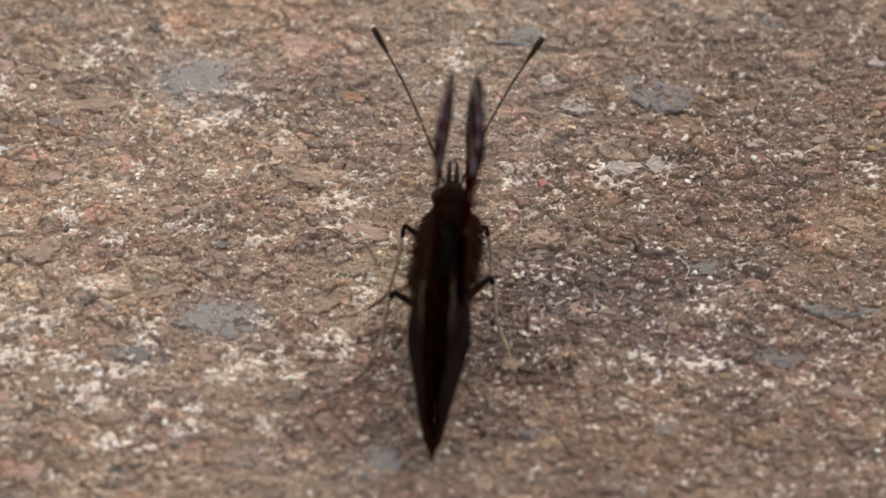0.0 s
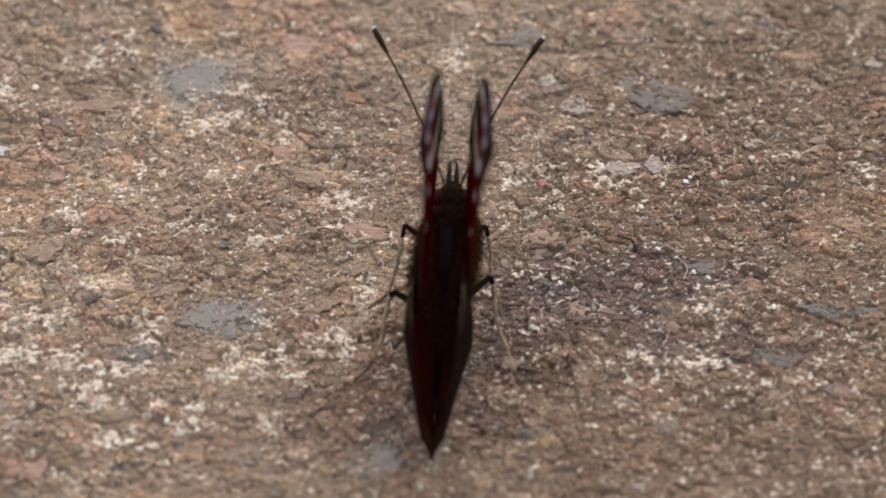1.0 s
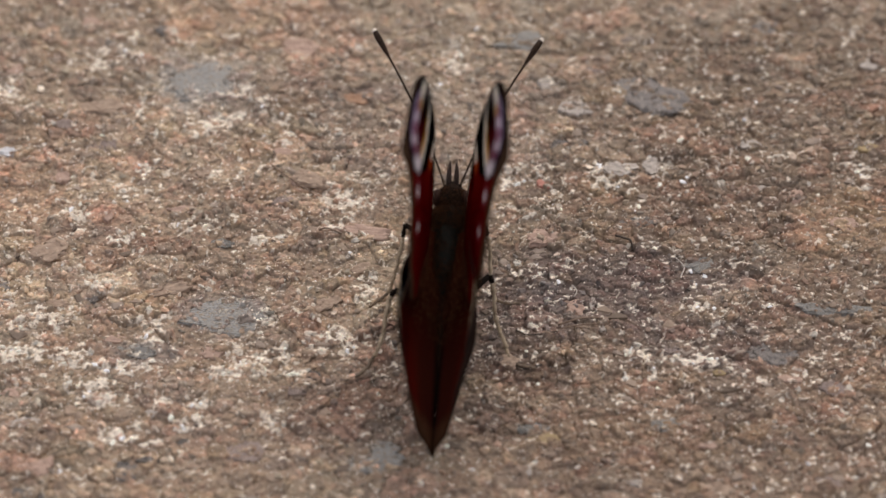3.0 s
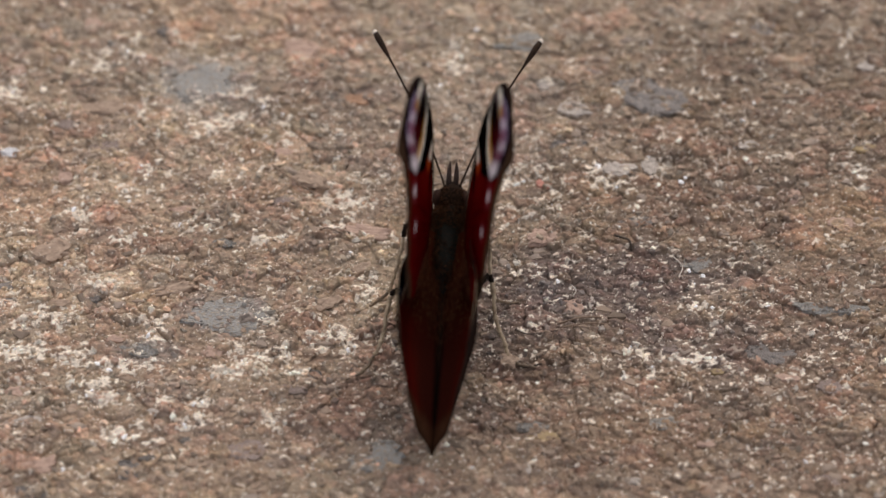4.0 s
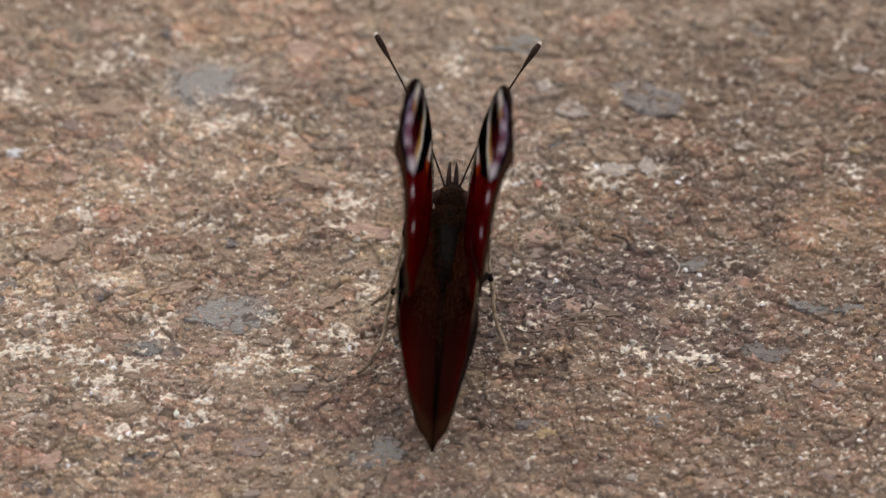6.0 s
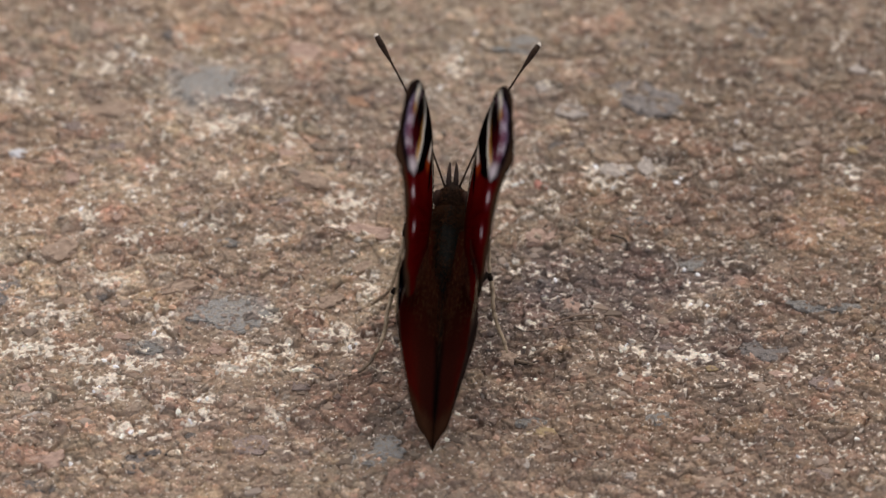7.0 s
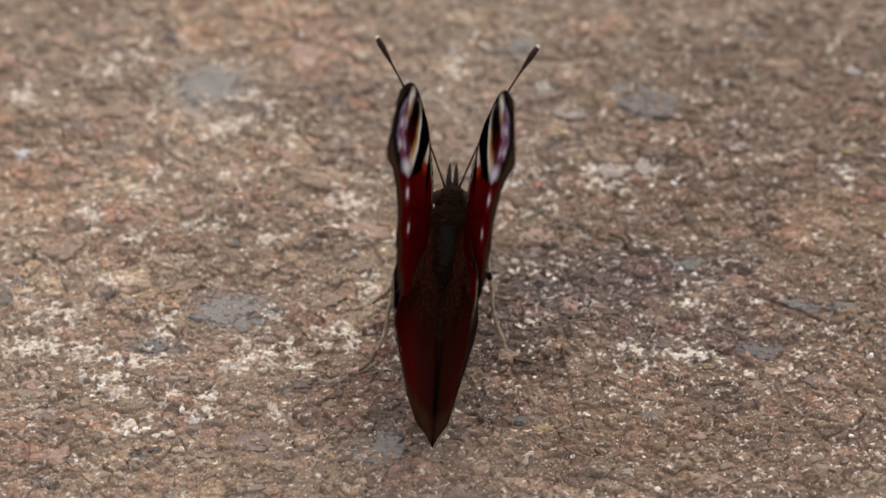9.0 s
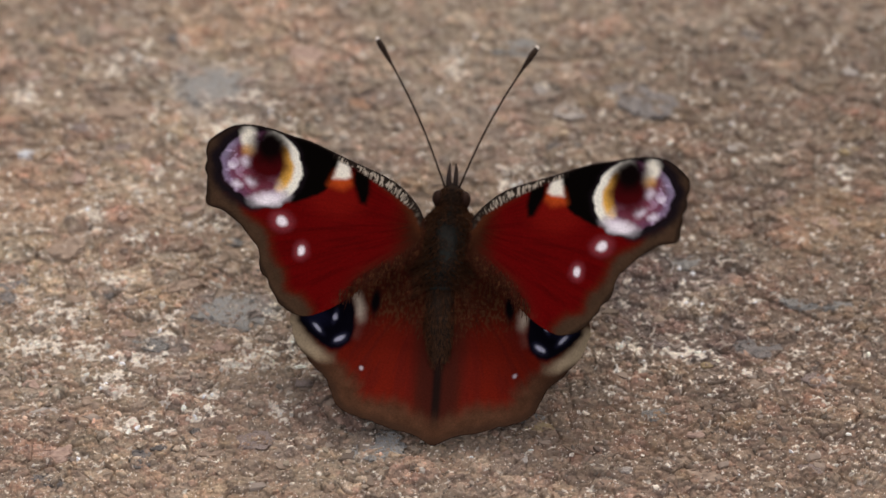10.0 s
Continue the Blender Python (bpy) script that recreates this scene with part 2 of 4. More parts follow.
# shade round the butterfly put into the ground colour, with some dark dirt
SHADE_DIRT_ZONES = [(-7.7, -24.4, 4.4, 2.9, (0.17, 0.135, 0.108), 0.6), (3.7, -22.4, 4.5, 3.6, (0.18, 0.132, 0.10), 0.65), (8.6, -16.0, 6.5, 4.1, (0.14, 0.1, 0.075), 0.85), (5.7, -10.0, 3.5, 4.6, (0.15, 0.115, 0.095), 0.7), (-5.5, -19.0, 3.5, 5.2, (0.17, 0.13, 0.1), 0.45), (12.3, -9.2, 5.3, 4.6, (0.18, 0.142, 0.122), 0.4), (-9.4, -26.2, 2.9, 2.9, (0.21, 0.16, 0.12), 0.4)]
# crusts of lichen: x, y, radius x, radius y in mm
LICHEN_NEAR = [(-41.9, -9.6, 2.1, 1.7), (-30.3, -9.2, 1.3, 1.1), (-29.9, -11.7, 0.9, 0.9), (-43.4, -13.2, 2.9, 1.1), (-39.5, -13.9, 2.4, 1.1), (-32.6, -15.4, 3.5, 0.8), (-35.4, -17.9, 1.8, 1), (-21.7, -15.7, 2.1, 1.3), (-18.9, -15.3, 2.4, 1.2), (-34.6, -20.1, 1.8, 0.7), (-27.6, -20.1, 1.8, 0.7), (-24.6, -20.3, 1.2, 0.6), (-26, -22.6, 2.1, 0.9), (-17.1, -22.3, 1.5, 1.5), (-33.2, -24.4, 1.5, 1), (-29.7, -24.9, 2.4, 0.6), (-16.7, -14.2, 0.9, 1.5), (-15.2, -16.2, 1.1, 0.7), (-35.6, -5, 1.5, 0.8), (-18.1, -9.2, 0.9, 0.8), (-7.9, -5.6, 1.1, 1.6), (-11.5, -12.3, 2.4, 1.9)]
LICHEN_FAR = [(-48.3, 22.8, 1.5, 2.2), (-37.9, 28.4, 2.6, 1.4), (-34.7, 28.3, 1.2, 0.9), (-22.4, 22.8, 1.6, 0.9), (-20.4, 21.5, 1.5, 0.7), (-25.8, 18.1, 2.2, 1.2), (-22.7, 19.4, 0.9, 0.7), (-33.3, 20.2, 0.5, 1), (-17.3, 18.4, 1.1, 0.8), (-17.4, 15.1, 0.7, 0.5), (-32.7, 11.4, 0.9, 0.7), (-34.7, 8.7, 0.7, 0.7), (-39.7, 5.5, 1.2, 1), (-38.5, 3.1, 1.2, 0.8), (-25.7, 3.6, 2.1, 1), (-22.5, 4.1, 0.9, 0.8), (-33.7, 1.7, 1.8, 1.1), (-10.1, 7.1, 2.5, 2.1), (-19.1, 1.5, 1.2, 0.7), (-11.8, 3.3, 1.8, 1.1)]
LICHEN_SPARSE = [(8.7, 11.4, 2.4, 1.2), (18, 10.4, 2.2, 2), (11.8, 8.5, 1.8, 0.8), (11.2, 24.1, 1.2, 0.9), (23.3, 11.8, 1.1, 1.1), (37.5, -7.1, 1.2, 0.6), (20.4, -13.9, 1.5, 0.9), (23, -14.5, 1.5, 0.7), (18.7, -20.1, 1.8, 0.9), (18.7, -16.8, 0.4, 0.7), (29.8, -20.1, 1.2, 0.4), (26.9, -14.4, 2.4, 0.6), (42.1, -18.6, 0.9, 0.7), (32.9, -30.5, 1.8, 1), (13, -2.3, 0.8, 0.6), (17.1, 11.4, 1.2, 0.8), (7.1, 8.9, 1.1, 1), (1, 28.4, 1.8, 2.6), (-4.1, 35.6, 1.3, 1.6), (26.3, -7.7, 1.8, 0.5)]


def ground_at(x, y):
    """Height in mm and colour of the ground at x, y in mm."""
    y, py = y * 1.45, y  # grains lie a little longer across than along
    wx = x + 0.5 * (fbm(x / 1.3, y / 1.3, 11, 4) - 0.5)
    wy = y + 0.5 * (fbm(x / 1.3, y / 1.3, 15, 4) - 0.5)
    big = fbm(x / 24, y / 24, 21, 4)
    mid = fbm(x / 5.5, y / 5.5, 31, 4)
    fine = fbm(x / 0.9, y / 0.9, 41, 3)
    h = 0.9 * (fbm(x / 16, y / 16, 51, 3) - 0.5) + 0.45 * (mid - 0.5) + 0.18 * (fine - 0.5)
    col = np.ones(x.shape + (3,)) * np.array((0.348, 0.264, 0.188))
    col = over(col, (0.43, 0.335, 0.235), step(0.45, 0.65, big))
    col = over(col, (0.285, 0.215, 0.155), step(0.48, 0.68, mid) * 0.5)
    col = over(col, (0.35, 0.282, 0.198), step(0.56, 0.70, fbm(x / 9, y / 9, 61, 3)) * 0.45)
    col = over(col, (0.32, 0.238, 0.18), step(0.55, 0.68, fbm(x / 4, y / 4, 65, 3)) * 0.5)
    # blends in the stains and the butterfly's painted shade
    for zx, zy, rx, ry, rgb, s in PALE_ZONES + DARK_ZONES + LOCAL_ZONES + SHADE_DIRT_ZONES:
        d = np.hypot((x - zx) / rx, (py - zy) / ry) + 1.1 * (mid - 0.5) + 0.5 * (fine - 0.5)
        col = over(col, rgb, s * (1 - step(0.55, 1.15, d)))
    # embedded aggregate: flat, tilted flakes in five sizes, each of one rock
    palette = np.array([(1.18, 1.05, 1.04), (0.84, 0.86, 0.90), (1.28, 1.13, 1.12), (0.95, 1.01, 1.07), (1.32, 1.34, 1.34),
                        (0.80, 0.79, 0.83), (1.08, 1.05, 0.96), (1.02, 1.05, 1.06)])
    for size, share, lift, seed in ((4.6, 0.28, 0.24, 71), (2.6, 0.46, 0.28, 81), (1.5, 0.55, 0.20, 87), (0.85, 0.58, 0.13, 89), (0.45, 0.50, 0.075, 91)):
        f1, f2, r1, r2, ox, oy = cells(wx / size, wy / size, seed)
        edge = (f2 - f1) * size
        stone = (r1 < share) * step(0.03 * size, 0.12 * size, edge)
        turn = 6.283 * hashed(np.floor(r1 * 99999), np.floor(r2 * 99999), 3)
        tilt = (ox * np.cos(turn) + oy * np.sin(turn)) * 1.1
        h = h + lift * stone * (0.45 + 0.8 * r2 + tilt)
        h = h - 0.35 * lift * (1 - step(0.0, 0.10 * size, edge)) * (r1 < share)
        col = col * (1 - 0.16 * (1 - step(0.02 * size, 0.08 * size, edge)) * (r1 < share))[..., None]  # crevice shade painted into the joints
        pick = palette[(r2 * 7.99).astype(int)]
        tint = 0.86 + 0.34 * hashed(np.floor(r1 * 9999), np.floor(r2 * 9999), 5)
        col = col * (1 + (pick * tint[..., None] - 1) * ((0.40 + 0.05 * size) * stone)[..., None])
    # dark pits and cracks between the stones
    pits = step(0.60, 0.74, fbm(x / 1.2, y / 1.2, 101, 3))
    h = h - 0.10 * pits
    col = over(col, (0.13, 0.095, 0.070), pits * 0.14)
    # crusts of pale lichen: small broken splats, close together where it grows well
    dens = np.zeros(x.shape)
    for patches, thick in ((LICHEN_NEAR, 1.0), (LICHEN_FAR, 0.9), (LICHEN_SPARSE, 0.6)):
        for lx, ly, rx, ry in patches:
            dens = np.maximum(dens, thick * np.exp(-0.8 * (((x - lx) / rx) ** 2 + ((py - ly) / ry) ** 2)))
    dens = 0.9 * dens + 0.75 * (fbm(x / 2.4, y / 2.4, 111, 3) - 0.5) + 0.35 * (big - 0.5)
    vx, vy = x + 0.4 * (vnoise(x / 0.4, y / 0.4, 117) - 0.5), y + 0.4 * (vnoise(x / 0.4, y / 0.4, 118) - 0.5)
    splat = fbm(vx / 0.54, vy / 0.52, 115, 3)
    lace = 1 - np.abs(2 * vnoise(vx / 0.50 + 3.1, vy / 0.46, 119) - 1)
    splat = 0.72 * splat + 0.28 * lace * 0.85
    limit = 0.705 - 0.215 * step(-0.12, 0.65, dens)
    crust = step(limit, limit + 0.045, splat)
    grain = vnoise(x / 0.28, y / 0.28, 121)
    h = h + 0.04 * crust * (0.6 + 0.8 * grain)
    col = over(col, (0.91, 0.83, 0.70), crust * (0.72 + 0.27 * grain))
    # sand-fine speckle
    sp = vnoise(x / 0.19, y / 0.19, 131)
    col = col * (0.85 + 0.30 * sp)[..., None]
    h = h + 0.05 * (sp - 0.5)
    col = col * np.array((1.12, 1.11, 1.095))
    far = step(55, 110, np.hypot(x, py))
    col = over(col, (0.345, 0.262, 0.186), far)
    return h * (1 - far) - 0.45, col


def ground_sheet():
    def axis(a, b, pitch):
        mid = np.arange(a, b + pitch / 2, pitch)
        grow = pitch * np.cumsum(1.26 ** np.arange(1, 52))
        return np.concatenate([a - grow[::-1], mid, mid[-1] + grow])
    xs, ys = axis(-56, 56, 0.115), axis(-37, 42, 0.115)
    X, Y = np.meshgrid(xs, ys)
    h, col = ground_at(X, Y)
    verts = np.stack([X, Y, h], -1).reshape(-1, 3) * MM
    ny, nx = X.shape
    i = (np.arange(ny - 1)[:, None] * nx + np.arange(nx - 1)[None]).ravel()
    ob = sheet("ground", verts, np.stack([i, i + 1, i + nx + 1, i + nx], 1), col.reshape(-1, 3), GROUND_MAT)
    return tagged(ob, "weathered brown concrete with embedded gravel and pale lichen flecks", "ground", kind="structure")


ground = ground_sheet()


def level(x, y):
    h, _ = ground_at(np.array([float(x)]), np.array([float(y)]))
    return float(h[0])


# ---- the butterfly ----
BUTTERFLY = pose(-0.00108, -0.02756, 0.0015, 19.7, 0, -4.0)
INTO = BUTTERFLY.inverted()
butterfly = new("butterfly")
butterfly.matrix_world = BUTTERFLY
tagged(butterfly, "peacock butterfly with red eyespotted wings standing on concrete", "butterfly")

COSTA = [(0.2, 24.2), (0.8, 25.5), (1.9, 26.7), (3.6, 27.9), (5.8, 28.7), (9.5, 29.6), (13.5, 30.75), (16.0, 31.1), (18.5, 31.5), (20.8, 31.5), (22.5, 31.0), (23.8, 30.0)]
OUTER = [(23.8, 30.0), (24.9, 28.9), (24.9, 27.0), (24.65, 25.4), (24.3, 23.8), (24.0, 21.85), (22.5, 21.6), (21.4, 20.9), (19.8, 19.4), (18.4, 17.3), (17.4, 15.1), (16.3, 13.3), (15.0, 12.0), (14.1, 11.5)]
INNER = [(14.1, 11.5), (12.4, 11.4), (10.0, 12.6), (7.8, 14.4), (6.0, 16.3), (3.1, 18.5), (0.4, 21.0), (0.2, 24.2)]
HIND_LEAD = [(0.0, 23.0), (3.0, 22.4), (7.0, 20.6), (11.5, 17.6), (15.0, 14.0), (15.8, 11.1)]
HIND_OUTER = [(15.8, 11.1), (15.2, 9.3), (14.0, 7.8), (12.5, 6.5), (11.1, 4.75), (10.1, 2.8), (8.0, 1.7), (5.5, 1.1), (4.2, 0.8), (3.2, 0.55), (2.3, 0.3), (1.5, 0.05), (0.9, -0.25), (0.3, -0.5), (-0.35, -0.5)]
HIND_INNER = [(-0.35, -0.5), (-0.35, 3.0), (-0.3, 8.0), (0.0, 14.0), (0.0, 23.0)]


def ragged(line, amount, seed):
    """Small scallops along an outer margin."""
    pts = even(line, 160)
    d = np.gradient(pts, axis=0)
    nrm = np.stack([-d[:, 1], d[:, 0]], 1) / (np.linalg.norm(d, axis=1)[:, None] + 1e-9)
    k = np.arange(160) / 160.0
    w = (vnoise(k * 26, k * 0 + seed, seed) - 0.5) * amount + (vnoise(k * 9, k * 0, seed + 4) - 0.5) * amount * 1.4
    w[:4] = 0
    w[-4:] = 0
    return pts + nrm * w[:, None]


def vein_lines(v, u, origin, ends, width=0.16):
    m = np.zeros(v.shape)
    for e in ends:
        d, _ = line_distance(v, u, curve_points([origin, ((origin[0] + e[0]) / 2 + 0.4, (origin[1] + e[1]) / 2 + 0.5), e], 4))
        m = np.maximum(m, 1 - step(0, width, d))
    return m


def fore_paint(v, u):
    wv = v + 0.25 + 0.35 * (fbm(v / 1.1, u / 1.1, 201, 3) - 0.5)
    wu = u + 0.35 + 0.35 * (fbm(v / 1.1, u / 1.1, 205, 3) - 0.5)
    ang = np.arctan2(u - 24, v + 1.0)
    rad = np.hypot(u - 24, v + 1.0)
    streak = fbm(ang * 38, rad / 3.5, 211, 3)
    col = np.ones(v.shape + (3,)) * np.array((0.110, 0.0023, 0.0024))
    col = over(col, (0.076, 0.0019, 0.0021), step(0.45, 0.7, streak) * 0.7)
    col = over(col, (0.17, 0.006, 0.004), step(0.0, 1.0, blob(v, u, 10.5, 25.2, 3.0, 2.4, 0.8)) * 0.8)
    # brown base and rear edge
    col = over(col, (0.030, 0.009, 0.004), 1 - step(0.6, 4.6, np.hypot(v * 0.9, (u - 23) * 0.7) + 2.0 * (streak - 0.5)))
    dc, along = line_distance(v, u, even(curve_points(COSTA), 60))
    di, _ = line_distance(v, u, even(curve_points(INNER), 50))
    col = over(col, (0.040, 0.014, 0.007), (1 - step(0.0, 2.6, di + 1.2 * (streak - 0.5))) * (1 - step(5.0, 11.0, v)))
    col = over(col, (0.16, 0.07, 0.04), step(0.62, 0.70, fbm(v / 0.35, u / 0.9, 215, 2)) * (1 - step(0.1, 1.2, di)) * 0.08)
    col = over(col, (0.085, 0.026, 0.010), (1 - step(0.5, 2.2, dc)) * (1 - step(4, 7, v)) * 0.8)
    # outer margin
    do, oal = line_distance(wv - 0.25, wu - 0.35, even(curve_points(OUTER), 70))
    width = 1.75 + 0.30 * np.sin(oal * 1.4) + 0.75 * (1 - step(6.0, 9.5, oal))
    tan = 0.9 + 0.5 * (fbm(v / 0.8, u / 0.8, 221, 3) - 0.5)
    width = width + 0.5 * (streak - 0.5)
    col = over(col, (0.075, 0.014, 0.006), (1 - step(width - 0.2, width + 1.3, do)) * 0.7)
    margin = 1 - step(width - 0.75, width + 0.45, do)
    col = col + (np.array((0.066, 0.037, 0.021)) * tan[..., None] - col) * margin[..., None]
    col = over(col, (0.020, 0.013, 0.009), (1 - step(0.1, 0.55, do)) * 0.8)
    col = over(col, (0.012, 0.008, 0.007), (1 - step(2.2, 3.1, do)) * (1 - margin) * (1 - step(3.0, 5.0, oal)))
    # black cell patches on the leading edge
    black = (0.0025, 0.0018, 0.0015)
    col = over(col, black, patch(wv, wu, [(16.6, 31.9), (13.6, 31.2), (10.6, 30.1), (10.8, 28.6), (11.8, 26.2), (13.0, 25.2), (15.4, 23.9), (17.5, 25.0), (16.5, 28.0)], 0.22))
    col = over(col, (0.52, 0.075, 0.013), patch(wv, wu, [(11.0, 28.4), (9.2, 28.2), (9.0, 27.2), (10.0, 26.4), (11.6, 26.7)], 0.7) * 0.9)
    col = over(col, (0.93, 0.87, 0.72), patch(wv, wu, [(10.7, 30.1), (9.7, 29.5), (9.2, 28.0), (9.7, 27.7), (11.3, 27.5)], 0.35))
    col = over(col, black, patch(wv, wu, [(9.1, 29.2), (7.2, 28.6), (6.9, 26.6), (7.3, 25.2), (8.1, 25.3), (8.9, 27.4)], 0.4))
    # the eyespot
    sv = wv + 0.6 * (fbm(v / 1.3, u / 1.3, 251, 3) - 0.5)
    su = wu + 0.6 * (fbm(v / 1.3, u / 1.3, 255, 3) - 0.5)
    ex, ey = (sv - 19.25) / 4.7, (su - 27.4) / 4.4
    r, a = np.hypot(ex, ey), np.degrees(np.arctan2(ey, ex))
    col = over(col, (0.010, 0.007, 0.009), 1 - step(1.02, 1.14 + 0.16 * step(60, 120, 180 - np.abs(a)), r))
    mott = fbm(v / 1.0, u / 1.0, 231, 3)
    disc = 1 - step(0.86, 0.95, r)
    lilac = over(np.ones(v.shape + (3,)) * np.array((0.15, 0.06, 0.11)), (0.46, 0.34, 0.47), step(0.48, 0.60, mott))
    lilac = over(lilac, (0.09, 0.035, 0.055), step(0.52, 0.68, fbm(v / 0.9 + 7, u / 0.6, 235, 3)) * 0.8)
    lilac = over(lilac, (0.33, 0.30, 0.44), step(0.66, 0.84, r) * step(110, 150, 180 - np.abs(a)) * 0.5)
    col = col + (lilac - col) * disc[..., None]
    col = over(col, (0.24, 0.06, 0.085), blob(sv, su, 19.4, 25.9, 2.5, 1.5, 0.7) * 0.8)
    col = over(col, (0.24, 0.05, 0.06), blob(wv, wu, 20.5, 28.6, 1.5, 1.3, 0.6) * 0.5)
    # cream crescent towards the body
    b = np.where(a < 0, a + 360, a) + 14 * (fbm(v / 0.8, u / 0.8, 271, 2) - 0.5)
    crescent = step(0.46, 0.58, r) * (1 - step(0.94, 1.02, r)) * step(88, 102, b) * (1 - step(205, 240, b))
    col = over(col, (0.96, 0.92, 0.77), crescent)
    amber = step(0.42, 0.50, r) * (1 - step(0.70, 0.84, r)) * step(112, 135, b) * (1 - step(205, 238, b))
    col = over(col, (0.92, 0.50, 0.09), amber)
    col = over(col, (0.92, 0.86, 0.70), blob(sv, su, 20.8, 30.2, 0.85, 1.5, 0.5, -12))
    col = over(col, (0.80, 0.42, 0.10), blob(wv, wu, 20.6, 28.9, 0.7, 0.7, 0.7) * 0.7)
    # white arc and points
    col = over(col, (0.92, 0.85, 0.88), blob(sv, su, 17.9, 24.0, 1.8, 0.75, 0.7, -14))
    for cv, cu, rr in ((20.9, 27.5, 0.62), (20.0, 25.6, 0.60), (21.6, 24.9, 0.5), (22.2, 26.9, 0.4)):
        col = over(col, (0.84, 0.76, 0.84), blob(sv, su, cv, cu, rr, rr * 0.8, 0.9) * 0.9)
    # dark heart
    col = over(col, (0.052, 0.003, 0.004), blob(sv, su, 18.45, 28.1, 2.25, 2.7, 0.45))
    col = over(col, (0.004, 0.002, 0.002), blob(sv, su, 18.5, 29.9, 1.8, 1.9, 0.6))
    # white dots behind the eyespot
    for cv, cu, rv, ru in ((16.3, 21.7, 0.56, 0.56), (13.9, 18.8, 0.36, 0.52)):
        col = over(col, (0.38, 0.09, 0.11), blob(wv, wu, cv, cu, rv * 1.9, ru * 1.7, 0.8) * 0.5)
        col = over(col, (0.94, 0.86, 0.88), blob(wv, wu, cv, cu, rv, ru, 0.45))
    # ticked leading edge
    tick = step(0.48, 0.60, vnoise(along / 0.09 + 1.5 * dc, dc / 0.7, 241)) * step(0.25, 0.42, vnoise(along / 0.5, dc / 0.28, 245))
    broad = 0.75 + 0.65 * np.sin(np.clip(v / 9.0, 0, 1) * math.pi) ** 2
    strip = (1 - step(broad - 0.25, broad + 0.15, dc)) * (1 - step(10.3, 11.3, v))
    col = over(col, (0.022, 0.016, 0.012), strip)
    col = over(col, (0.46, 0.39, 0.30), strip * tick * step(0.08, 0.2, dc) * step(0.5, 3.0, v))
    col = over(col, (0.02, 0.014, 0.012), (1 - step(0.12, 0.28, dc)))
    veins = vein_lines(v, u, (1.0, 24.0), [(24.6, 24.5), (22.2, 21.4), (19.0, 18.6), (17.0, 15.4), (14.6, 12.4)])
    col = col * (1 - 0.01 * veins * (1 - disc))[..., None]
    return col, 0.10 * veins


